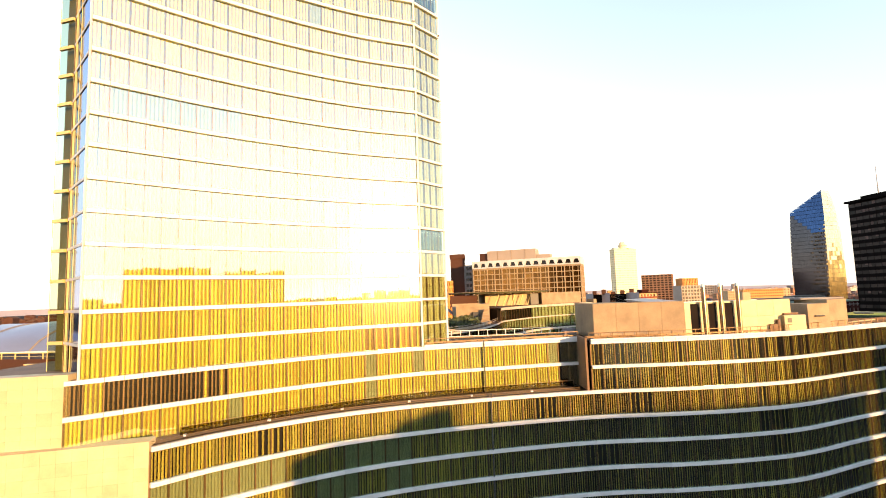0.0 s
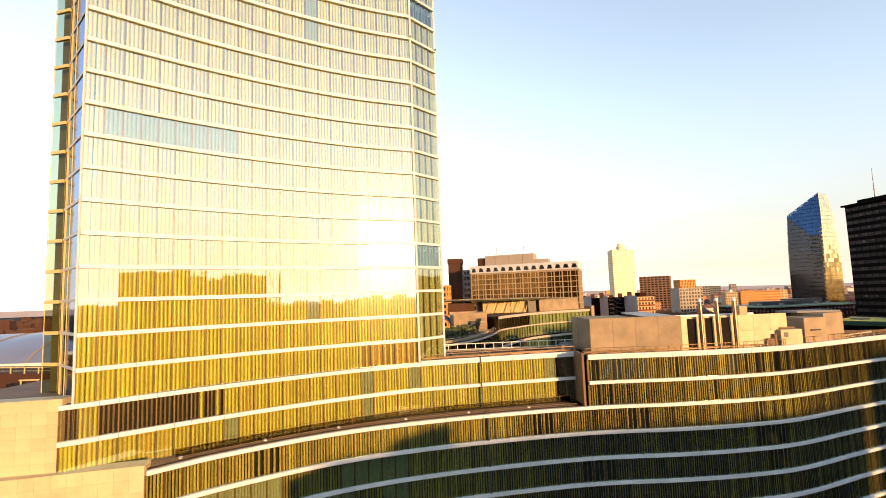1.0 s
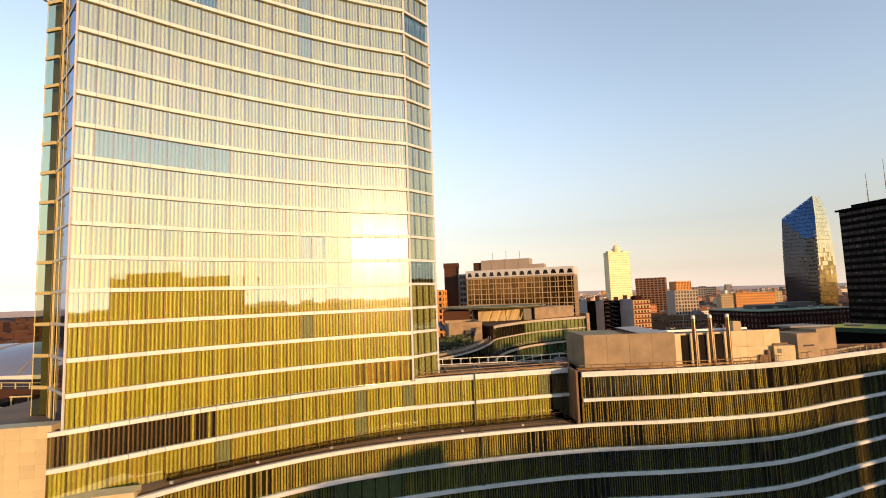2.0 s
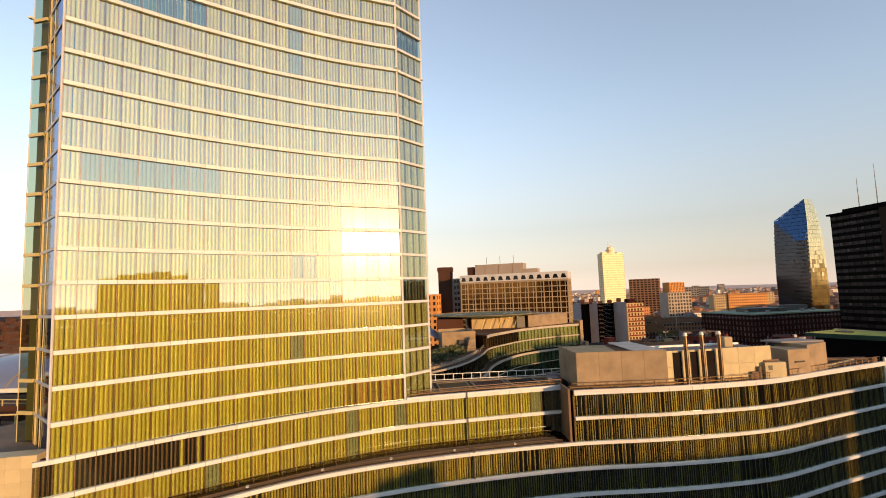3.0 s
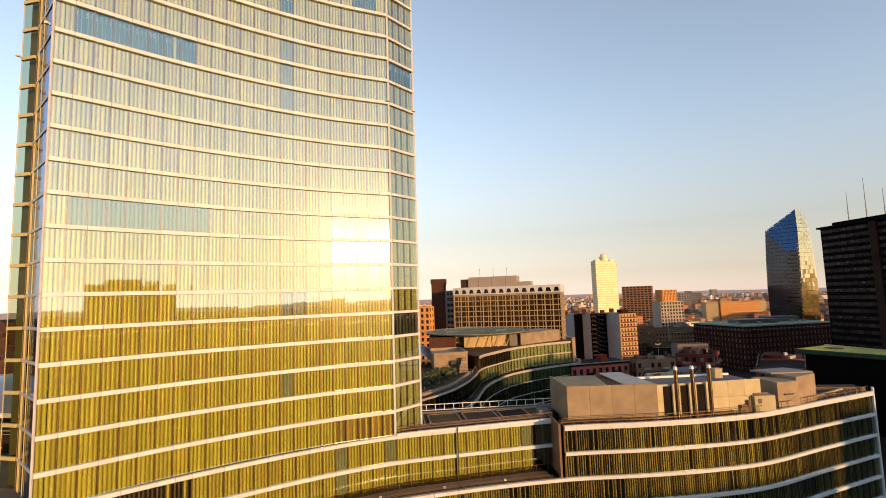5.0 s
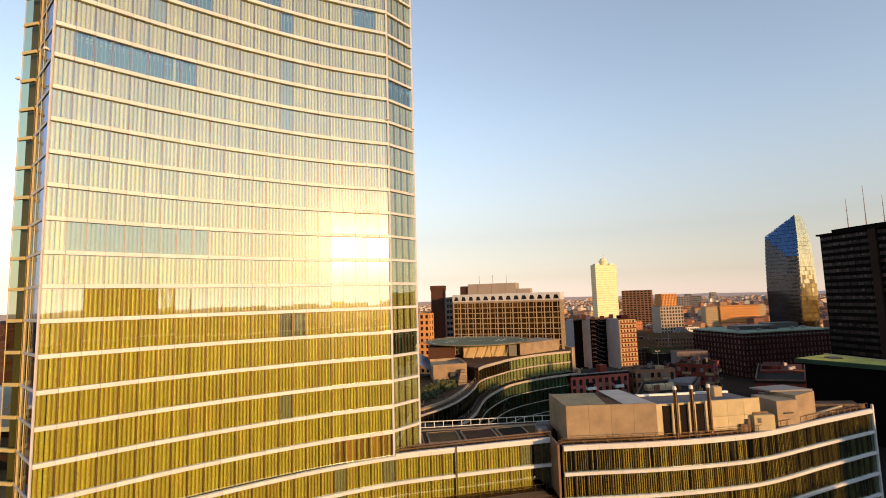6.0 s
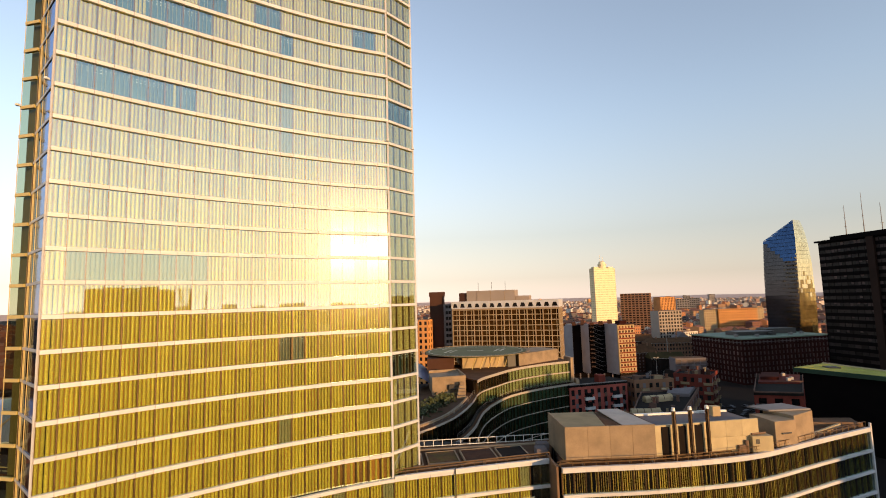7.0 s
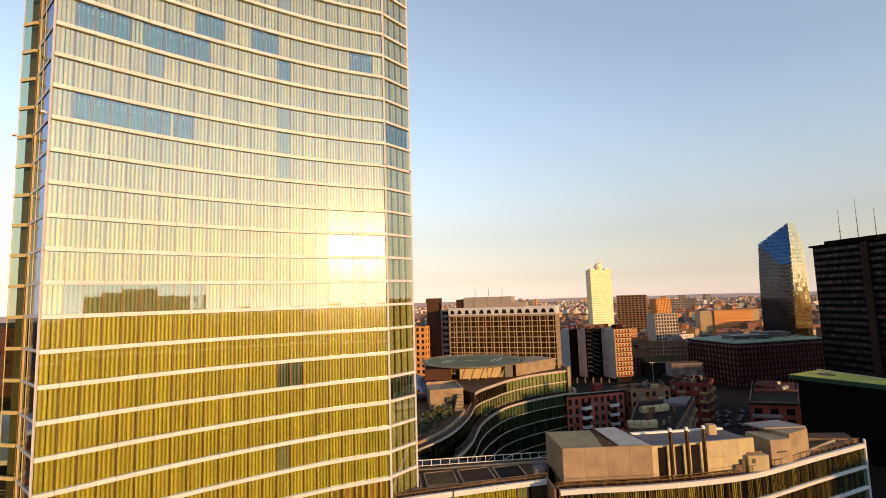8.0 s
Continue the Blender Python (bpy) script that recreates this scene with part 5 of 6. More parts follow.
part("gilded_face", mesh_of("gilded_face", *gather([q[3] for q, zt in zip(right_panes, tone) if q[2] <= zt]), M_FIN), dia, "lower panes tinted with a gold reflection", "stuff")
part("pale_face", mesh_of("pale_face", *gather([q[3] for q, zt in zip(right_panes, tone) if q[2] > zt]), surface("pale_reflection_mirror", (0.80, 0.68, 0.40), 0.10, 0.08, 0.05, 1, 0.0, metal=0.85, island=0.12)), dia, "upper panes tinted with a pale reflection", "stuff")
cv = []
for z in (0, 58, 112.5):
    for edge, far in ((EDGE_LEFT, 0.03), (EDGE_RIDGE, 0.06), (EDGE_RIGHT, 0.03)):
        p = edge_at(edge, z).lerp(Vector((366, 482)), far)
        cv.append((p.x, p.y, z))
    cv.append((372, 500, z))
cv += [(363.6, 457.4, 131.8), (374.0, 463.5, 131.6), (372, 490, 126)]
part("core", mesh_of("core", cv, [(i + 4 * k, (i + 1) % 4 + 4 * k, (i + 1) % 4 + 4 * k + 4, i + 4 * k + 4) for k in range(2) for i in range(4)] + [(8, 9, 12), (9, 10, 13, 12), (10, 11, 14, 13), (11, 8, 14), (8, 12, 14), (12, 13, 14)], M_PANE), dia, "dark floors behind the glass")

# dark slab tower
blk = grid_building("dark_slab_tower", "dark office tower with long window bands and a jutting roof", "skyscraper", (264.0, 306.7), -84, 62, 22, 95.0, 22, 14, 5, M_BLACK, surface("dull_window_band", (0.019, 0.0135, 0.012), 0.4, 0.35, 0.35, 3, 0.0, island=0.9, spec=0.15), 0.5, 0.0, 0.22, faces="fl", limit=150, split=True)
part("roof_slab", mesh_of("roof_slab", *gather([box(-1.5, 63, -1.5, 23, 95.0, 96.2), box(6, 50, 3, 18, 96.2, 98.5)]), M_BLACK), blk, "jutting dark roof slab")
part("lift_shaft", mesh_of("lift_shaft", *box(33.4, 37.8, -1.4, 1, 0, 95), surface("umber_shaft_cladding", (0.032, 0.017, 0.012), 0.85, 0.2, 0.1, 5, 0.1, spec=0.12)), blk, "brown upright shaft")
br = random.Random(23)
sheen_places = {}                         # strips added for window highlights, fewer lower down where the tower is shaded
for k in range(6, 22):
    for i in range(28):
        if br.random() < 0.06 + 0.035 * (k - 6):
            sheen_places.setdefault(br.choice((0.9, 1.4, 1.9)), []).append(Matrix.Translation((i * 62 / 28 + 1.1, 0.15, (k + 1) * 94 / 22 - 0.05)))
for drop, places in sheen_places.items():
    lay("window_blind", box(-0.95, 0.95, 0, 0.03, -drop, 0), M_WINDOW_SHEEN, places[::-1], blk, 25)
for x, y, zt in ((274.0, 295, 118.0), (281.5, 290, 125.5), (284.0, 280, 116.8)):
    m = thing("roof_mast", "thin lattice radio mast on the dark tower roof", "antenna", (x, y, 96.2), group="roof masts")
    part("pole", mesh_of("pole", *tube((0, 0, 0), (0, 0, zt - 96.2), 0.35, 6, 0.12), M_GREY), m)
    part("arm", mesh_of("arm", *gather([tube((-1.0, 0, 8), (1.0, 0, 8), 0.12, 5), tube((-0.7, 0, 14), (0.7, 0, 14), 0.1, 5)]), M_GREY), m)

# dark brick block with the copper roof
def quad_block(name, label, corners, h, wall, glass, roofmat, floors, bay, overhang=1.5, faces=(0, 1), limit=90):
    b = thing(name, label, "building")
    cx, cy = sum(c[0] for c in corners) / len(corners), sum(c[1] for c in corners) / len(corners)
    part("core", mesh_of("core", *prism([(x + (cx - x) * 0.012, y + (cy - y) * 0.012) for x, y in corners], 0, h - 0.5), glass), b)
    fr, pl, bwid = [], [], bay
    fh = (h - 1.5) / floors
    for i in faces:
        p, q = Vector(corners[i]), Vector(corners[(i + 1) % len(corners)])
        n = max(1, round((q - p).length / bay))
        m = Matrix.Translation((p.x, p.y, 0)) @ Matrix.Rotation(math.atan2((q - p).y, (q - p).x), 4, "Z")
        ln = (q - p).length
        for k in range(floors + 1):
            fr.append(moved(box(0, ln, -0.1, 0.5, k * fh, h - 0.5 if k == floors else k * fh + fh * 0.34), m))
        for j in range(n + 1):
            fr.append(moved(box(max(0, (j - 0.25) * ln / n), min(ln, (j + 0.25) * ln / n), -0.12, 0.5, 0, h - 0.6), m))
        for k in range(floors):
            for j in range(n):
                pl.append(m @ Matrix.Translation(((j + 0.5) * ln / n, 0.35, k * fh + fh * 0.34)))
    for fp in fr:
        part("wall_member", mesh_of("wall_member", *fp, wall), b)
    lay("window", box(-bay * 0.26, bay * 0.26, 0, 0.08, 0, fh * 0.66), glass, pl[::-1], b, limit)
    o = [(x + (x - cx) / max(1, math.hypot(x - cx, y - cy)) * overhang, y + (y - cy) / max(1, math.hypot(x - cx, y - cy)) * overhang) for x, y in corners]
    part("roof", mesh_of("roof", *prism(o, h - 0.5, h + 0.3), roofmat), b)
    return b


M_PANE_DULL = dark_glass("dull_pane", (0.16, 0.112, 0.10), 0.4, 0.45, 0.3)
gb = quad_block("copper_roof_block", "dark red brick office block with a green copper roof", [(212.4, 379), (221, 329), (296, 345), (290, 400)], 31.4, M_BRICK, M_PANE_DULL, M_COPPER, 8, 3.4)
part("roof_plant", mesh_of("roof_plant", *gather([box(232, 262, 352, 366, 31.7, 34.5), box(262, 285, 362, 374, 31.7, 35.5), box(255, 258, 350, 352, 31.7, 33.5)]), M_DARK), gb, "dark roof plant")
part("cornice", mesh_of("cornice", *gather([strip([Vector((221, 329)), Vector((296, 345))], 0.2, 0.7, 28.6, 29.0), strip([Vector((212.4, 379)), Vector((221, 329))], 0.2, 0.7, 28.6, 29.0)]), M_SHADE_GREY), gb, "pale stone cornice line")
for x, y in ((226, 344), (240, 342), (271, 350), (284, 356)):
    part("vent", mesh_of("vent", *chamfer_box(x, x + 2.2, y, y + 2.0, 31.7, 33.4, 0.1), M_GREY), gb, "pale roof vent")
g2 = thing("long_hall", "long dark hall with a yellow-green metal roof", "building")
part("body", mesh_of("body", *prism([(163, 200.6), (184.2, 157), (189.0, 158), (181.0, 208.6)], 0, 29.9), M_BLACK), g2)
gvx = [(161.3, 202.1, 31.0), (184.0, 155.0, 31.0), (190.6, 155.0, 31.0), (182.0, 211.0, 31.0)]
part("roof", mesh_of("roof", gvx + [(x, y, z - 0.5) for x, y, z in gvx], [(0, 1, 2, 3), (7, 6, 5, 4), (4, 5, 1, 0), (5, 6, 2, 1), (6, 7, 3, 2), (7, 4, 0, 3)], [M_LIME, M_FASCIA], [0] + [1] * 5), g2, "yellow-green sheet roof")
part("fascia", mesh_of("fascia", *strip([Vector((161.2, 202.0)), Vector((184.0, 154.8))][::-1], -0.25, 0.25, 29.2, 30.9), M_FASCIA), g2, "green edge fascia")
# pale strip added for the lit line along the far roof edge
part("kerb", mesh_of("kerb", *strip([Vector((181.6, 210.8)), Vector((190.2, 155.2))][::-1], -0.4, 0.4, 31.0, 31.45), M_STONE), g2, "pale strip for the sunlit far roof edge")
for i in range(1, 16):
    a, b = Vector((161.3, 202.1)).lerp(Vector((184.0, 155.0)), i / 16), Vector((181.4, 210.6)).lerp(Vector((190.0, 155.4)), i / 16)
    part("roof_seam", mesh_of("roof_seam", *strip([a, b], -0.06, 0.06, 31.0, 31.14), M_LIME), g2)
part("roof_light", mesh_of("roof_light", *prism([(172.6, 196.0), (176.4, 194.6), (177.4, 199.6), (173.4, 201.0)], 31.0, 31.5), M_DARK), g2)

# red apartment houses and low roofs
R1 = [(55.0, 174.3), (79.1, 180.5), (76.5, 192.0), (52.5, 186.0)]
red1 = quad_block("red_apartment_house", "red brick apartment house with white balconies", R1, 31.1, M_ROSE, M_PANE, M_TAR, 9, 2.7, 0.35)
ra, rb = Vector(R1[0]), Vector(R1[1])
rm = Matrix.Rotation(math.atan2((rb - ra).y, (rb - ra).x), 4, "Z")
for u in (0.32, 0.80):
    p = ra.lerp(rb, u)
    for k in range(5):
        part("balcony", mesh_of("balcony", *moved(gather([box(-1.9, 1.9, -1.3, -0.12, 0, 0.18), box(-1.9, 1.9, -1.3, -1.2, 0.18, 1.1), box(-1.9, -1.8, -1.2, -0.12, 0.18, 1.1), box(1.8, 1.9, -1.2, -0.12, 0.18, 1.1)]), Matrix.Translation((p.x, p.y, 25.7 - 3.45 * k)) @ rm), M_WHITE), red1, "pale balcony")
        part("balcony_door", mesh_of("balcony_door", *moved(box(-1.5, 1.5, -0.2, -0.1, 0.2, 2.5), Matrix.Translation((p.x, p.y, 25.7 - 3.45 * k)) @ rm), M_PANE), red1, "dark balcony door")
for u in (0.12, 0.50, 0.62, 0.93):
    p = ra.lerp(rb, u)
    for k in range(5):
        part("roller_shutter", mesh_of("roller_shutter", *moved(box(-0.55, 0.55, -0.2, -0.1, 0.7, 2.3), Matrix.Translation((p.x, p.y, 25.7 - 3.45 * k)) @ rm), M_SHADE_GREY if (k + int(u * 10)) % 3 else M_DRAB), red1, "drab roller shutter")
part("coping", mesh_of("coping", *strip([ra, rb], 0.1, 0.45, 31.4, 31.75), M_GREY), red1, "pale roof coping")
part("attic_box", mesh_of("attic_box", *moved(chamfer_box(-1.5, 1.5, 0.6, 3.6, 0, 3.1, 0.1), Matrix.Translation((69.2, 178.2, 31.1)) @ rm), M_RED), red1, "red attic box")
R2 = [(109.6, 151.1), (122.8, 146.8), (148.2, 179.7), (132.5, 183.3)]
red2 = quad_block("red_apartment_house", "red rendered apartment house with a patched flat roof", R2, 31.1, M_RED, M_PANE, M_TAR, 9, 4.4, 0.4)


def on_roof(u, v):
    a, b = Vector(R2[0]).lerp(Vector(R2[1]), u), Vector(R2[3]).lerp(Vector(R2[2]), u)
    return a.lerp(b, v)


def roof_patch(u0, u1, v0, v1, z0, z1):
    return prism([tuple(on_roof(u, v)) for u, v in ((u0, v0), (u1, v0), (u1, v1), (u0, v1))], z0, z1)


part("tiled_patch", mesh_of("tiled_patch", *roof_patch(0.06, 0.94, 0.46, 0.95, 31.4, 32.0), M_RED_TILE), red2, "red tiled roof terrace")
part("attic", mesh_of("attic", *roof_patch(0.10, 0.50, 0.60, 0.9, 32.0, 33.1), M_BRICK), red2, "red attic storey")
for a, b in (((0, 0), (1, 0)), ((1, 0), (1, 1)), ((0, 1), (0, 0)), ((0.44, 0.5), (1, 0.5))):
    part("roof_rail", mesh_of("roof_rail", *strip([on_roof(*a), on_roof(*b)], -0.12, 0.12, 31.4, 31.8 if a[1] == 0 else 32.3), M_DRAB), red2, "pale roof parapet")
for u, v in ((0.70, 0.56), (0.76, 0.62), (0.58, 0.86)):
    p = on_roof(u, v)
    part("roof_vent", mesh_of("roof_vent", *chamfer_box(p.x - 0.6, p.x + 0.6, p.y - 0.5, p.y + 0.5, 32.0, 33.0, 0.08), M_SHEET), red2)
for k in range(3):
    part("balcony", mesh_of("balcony", *gather([strip([on_roof(0.0, 0), on_roof(0.62, 0)], 0.5, 1.5, 26.9 - 3.4 * k, 27.1 - 3.4 * k), strip([on_roof(0.0, 0), on_roof(0.62, 0)], 1.4, 1.5, 27.1 - 3.4 * k, 28.1 - 3.4 * k)]), M_SHADE_GREY), red2, "grey balcony")


def low_house(corners, h, wall, label, top=None, floors=6, balconies=(), clutter=9):
    """A house with windows on its two near sides, a parapet, balconies and cluttered roof."""
    b = thing("low_house", label, "house")
    part("wall", mesh_of("wall", *prism(corners, 0, h), wall), b)
    part("roof", mesh_of("roof", *prism(corners, h, h + 0.15), top or M_TAR), b)
    part("parapet", mesh_of("parapet", *gather([strip([Vector(corners[i]), Vector(corners[(i + 1) % 4])], -0.25, 0.05, h, h + 0.7) for i in range(4)]), wall), b)
    p0, p1, p2, p3 = (Vector(c) for c in corners)
    fh = h / floors
    win = {}
    for side, (p, q) in enumerate(((p0, p1), (p3, p0))):
        d = q - p
        n = max(2, int(d.length / 2.4))
        m = Matrix.Translation((p.x, p.y, 0)) @ Matrix.Rotation(math.atan2(d.y, d.x), 4, "Z")
        for k in range(floors - 3, floors):
            for j in range(n):
                win.setdefault((j + k) % 3 == 0, []).append(m @ Matrix.Translation(((j + 0.5) * d.length / n, 0, k * fh + fh * 0.3)))
        if side in balconies:
            for k in range(floors - 4, floors):
                for j in range(1, n, 3):
                    mm = m @ Matrix.Translation(((j + 0.5) * d.length / n, 0, k * fh))
                    part("balcony", mesh_of("balcony", *moved(gather([box(-1.5, 1.5, -1.0, 0, 0, 0.2), box(-1.5, 1.5, -1.0, -0.9, 0.2, 1.0), box(-1.5, -1.4, -0.9, 0, 0.2, 1.0), box(1.4, 1.5, -0.9, 0, 0.2, 1.0)]), mm), M_SAND), b, "pale balcony")
    for shut, pl in win.items():
        lay("shutter" if shut else "window", box(-0.6, 0.6, -0.05, 0.05, 0, fh * 0.5), M_SHADE_GREY if shut else M_PANE, pl, b, 12)
    for i in range(clutter):
        u, w = rng.uniform(0.08, 0.92), rng.uniform(0.12, 0.88)
        c = p0 + (p1 - p0) * u + (p3 - p0) * w
        kind = rng.random()
        if kind < 0.45:
            sx, sy, sz = rng.uniform(0.3, 1.6), rng.uniform(0.3, 1.2), rng.uniform(0.7, 2.3)
            part("roof_box", mesh_of("roof_box", *moved(chamfer_box(-sx, sx, -sy, sy, 0, sz, 0.06), Matrix.Translation((c.x, c.y, h + 0.1)) @ Matrix.Rotation(math.atan2((p1 - p0).y, (p1 - p0).x), 4, "Z")), rng.choice((M_SAND, M_DRAB, M_RED, M_BROWN, M_SHADE_GREY))), b)
        elif kind < 0.75:
            part("chimney", mesh_of("chimney", *gather([box(c.x - 0.35, c.x + 0.35, c.y - 0.35, c.y + 0.35, h + 0.1, h + 2.0), box(c.x - 0.5, c.x + 0.5, c.y - 0.5, c.y + 0.5, h + 2.0, h + 2.2)]), rng.choice((M_DRAB, M_BRICK, M_TERRA))), b)
        else:
            part("aerial", mesh_of("aerial", *gather([tube((c.x, c.y, h), (c.x, c.y, h + 3.2), 0.05, 5)] + [tube((c.x - 0.7, c.y, h + zz), (c.x + 0.7, c.y, h + zz), 0.03, 4) for zz in (2.3, 2.7, 3.1)]), M_GREY), b)
    return b


low_house([(81.6, 179.3), (97.6, 180.6), (96.4, 191.0), (80.4, 189.6)], 31.1, M_RUSSET, "tan brick apartment house with shuttered windows", floors=9, balconies=(0,), clutter=8)
lh = low_house([(73.6, 130.4), (104.0, 174.6), (80.1, 170.2), (61.6, 135.0)], 28.5, M_DRAB, "long drab apartment house with a black flat roof", floors=8, balconies=(0,), clutter=9)
part("roof_sheet", mesh_of("roof_sheet", *prism([(86.4, 163.6), (92.8, 160.6), (101.6, 173.0), (90.6, 170.9)], 28.6, 29.7), M_SHADE_GREY), lh, "grey roof sheet")
for p, q in (((74.6, 155.0), (84.2, 156.6)), ((62.9, 137.6), (71.0, 136.6))):
    a, b = Vector((*p, 29.4)), Vector((*q, 29.4))
    d = (b - a).normalized()
    side = Vector((-d.y, d.x, 0)) * 1.1
    foot = gather([prism([tuple((a - side)[:2]), tuple((b - side)[:2]), tuple((b + side)[:2]), tuple((a + side)[:2])], 28.6, 29.7)])
    hood = tube(a + Vector((0, 0, 0.2)), b + Vector((0, 0, 0.2)), 1.1, 14)
    part("roof_hood", mesh_of("roof_hood", *gather([foot, hood, tube(b - d * 0.6 + Vector((0, 0, 0.2)), b + d * 0.2 + Vector((0, 0, 0.2)), 1.3, 14)]), M_CREAM), lh, "round-topped cream roof hood")
    for i in range(3):
        c = a.lerp(b, 0.2 + 0.25 * i)
        part("hood_rib", mesh_of("hood_rib", *tube(c - d * 0.1 + Vector((0, 0, 0.2)), c + d * 0.1 + Vector((0, 0, 0.2)), 1.15, 14), M_DRAB), lh)
low_house([(110.5, 176.8), (119.6, 188.3), (106.9, 194.3), (99.6, 184.5)], 32.4, M_RED, "red apartment house with pale balconies and a roof terrace", floors=10, balconies=(0, 1), clutter=16)
low_house([(100, 226), (122, 232), (118, 246), (96, 240)], 18.0, M_BROWN, "brown house in the shade", clutter=8)
low_house([(104, 256), (140, 262), (138, 276), (102, 270)], 9.5, M_RED, "dark red house with a tiled roof", M_TERRA, clutter=8)
low_house([(110, 290), (146, 296), (143, 312), (107, 306)], 9.0, M_BROWN, "brown house with a tiled roof", M_TERRA, clutter=8)
grid_building("glazed_pavilion", "dull glazed pavilion with grey mullions", "building", (153.4, 290), -3, 18.8, 9, 24.9, 2, 5, 3, M_SHADE_GREY, M_PANE_DULL, 0.12, 0.08, 0.2, z0=17.04, split=True)
grid_building("dark_house", "dark house below the glazed pavilion", "building", (151.5, 289.0), -4, 24, 13, 17.0, 5, 8, 4, M_TAR, M_PANE, 0.5, 0.5, 0.2, roof=M_TAR, limit=40)


def roofed_house(label, corner, angle, w, d, eaves, ridge, wall, roof, floors, bays, hip=0.0, along=True, pane=None):
    """A house with rows of windows, a pitched roof with eaves, and chimneys; hip draws the ridge in from both ends."""
    b = thing("town_house", label, "house", (corner[0], corner[1], 0), angle)
    part("wall", mesh_of("wall", *box(0, w, 0, d, 0, eaves), wall), b)
    o = 0.5
    if along:
        r = [(hip, d / 2), (w - hip, d / 2)]
    else:
        r = [(w / 2, 0 if hip else -o), (w / 2, d)]
    base = [(-o, -o), (w + o, -o), (w + o, d + o), (-o, d + o)]
    v = [(x, y, eaves) for x, y in base] + [(x, y, ridge) for x, y in r]
    f = [(0, 1, 5, 4), (2, 3, 4, 5), (1, 2, 5), (3, 0, 4), (3, 2, 1, 0)] if along else [(3, 0, 4, 5), (1, 2, 5, 4), (0, 1, 4), (2, 3, 5), (3, 2, 1, 0)]
    part("roof", mesh_of("roof", v, f, roof), b)
    part("gutter", mesh_of("gutter", *gather([box(-o, w + o, -o - 0.15, -o, eaves - 0.15, eaves + 0.1)]), M_SHEET), b)
    fh = eaves / floors
    lay("window", box(-0.55, 0.55, -0.06, 0.05, 0, fh * 0.52), pane or M_PANE, [Matrix.Translation(((i + 0.5) * w / bays, 0, k * fh + fh * 0.3)) for k in range(floors) for i in range(bays)][::-1], b, 60)
    for u in (0.22, 0.64):
        part("chimney", mesh_of("chimney", *gather([box(w * u, w * u + 0.9, d * 0.4, d * 0.4 + 0.9, eaves, ridge + 0.8), box(w * u - 0.15, w * u + 1.05, d * 0.4 - 0.15, d * 0.4 + 1.05, ridge + 0.8, ridge + 1.05)]), M_RUSSET), b)
    return b


roofed_house("dark brown house with a hipped tile roof", (174.0, 400.0), 0, 20, 11, 15.7, 22.6, M_BROWN, M_ROOF, 6, 7, hip=3.0, pane=M_PANE_DULL)
roofed_house("long dark hall with an olive sheet roof", (181.6, 385.5), -1, 27.5, 12, 12.6, 17.0, M_TAR, M_OLIVE, 3, 10)
roofed_house("low ochre house with shuttered windows", (197.0, 425.0), -2, 43, 13, 20.6, 25.0, M_RUSSET, M_ROOF, 6, 16, hip=2.0)
roofed_house("house with a grey gable roof", (231.6, 445.0), 2, 15.5, 9, 22.0, 28.2, M_DRAB, M_SHADE_GREY, 5, 5, along=False)
roofed_house("brown house with a dark tile roof", (195.0, 455.0), -3, 22, 10, 20.2, 26.5, M_BROWN, M_ROOF, 5, 7, hip=2.5)
for lbl, x, y, zt in (("tall pale site mast beyond the yard", 209.5, 415.0, 38.0), ("tall floodlight mast over the street", 146.1, 300.0, 24.5)):
    fm = thing("light_mast", lbl, "mast", (x, y, 0))
    part("pole", mesh_of("pole", *tube((0, 0, 0), (0, 0, zt), 0.32 if y > 400 else 0.22, 8, 0.2 if y > 400 else 0.14), M_SHEET), fm)
    part("head", mesh_of("head", *gather([box(-1.5, 1.5, -0.12, 0.12, zt - 0.3, zt - 0.1), box(-1.6, -0.7, -0.35, 0.25, zt - 0.15, zt + 0.3), box(0.7, 1.6, -0.35, 0.25, zt - 0.15, zt + 0.3)]), M_SHEET), fm)
grid_building("brown_house", "brown house beyond the railway yard", "building", (240, 455), -6, 60, 16, 22, 5, 16, 5, M_BROWN, M_PANE, 0.5, 0.5, 0.2, roof=M_TERRA, split=True, limit=40)
grid_building("grey_house", "grey house behind the residential slab", "building", (176, 520), 3, 48, 18, 15, 4, 12, 5, M_GREY, M_PANE, 0.5, 0.5, 0.2, split=True, limit=40)

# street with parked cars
part("road", mesh_of("road", *prism([(120, 130), (160, 122), (152, 260), (236, 300), (230, 318), (110, 300), (118, 240)], 0.0, 0.02), M_ASPHALT), None, "asphalt street and car park, darkened for shade", "structure")["category"] = "road"
M_CAR = surface("car_paint", (0.05, 0.048, 0.05), 0.4, 0.1, 0.3, 3, 0.0, metal=0.2, island=0.9, spec=0.3)


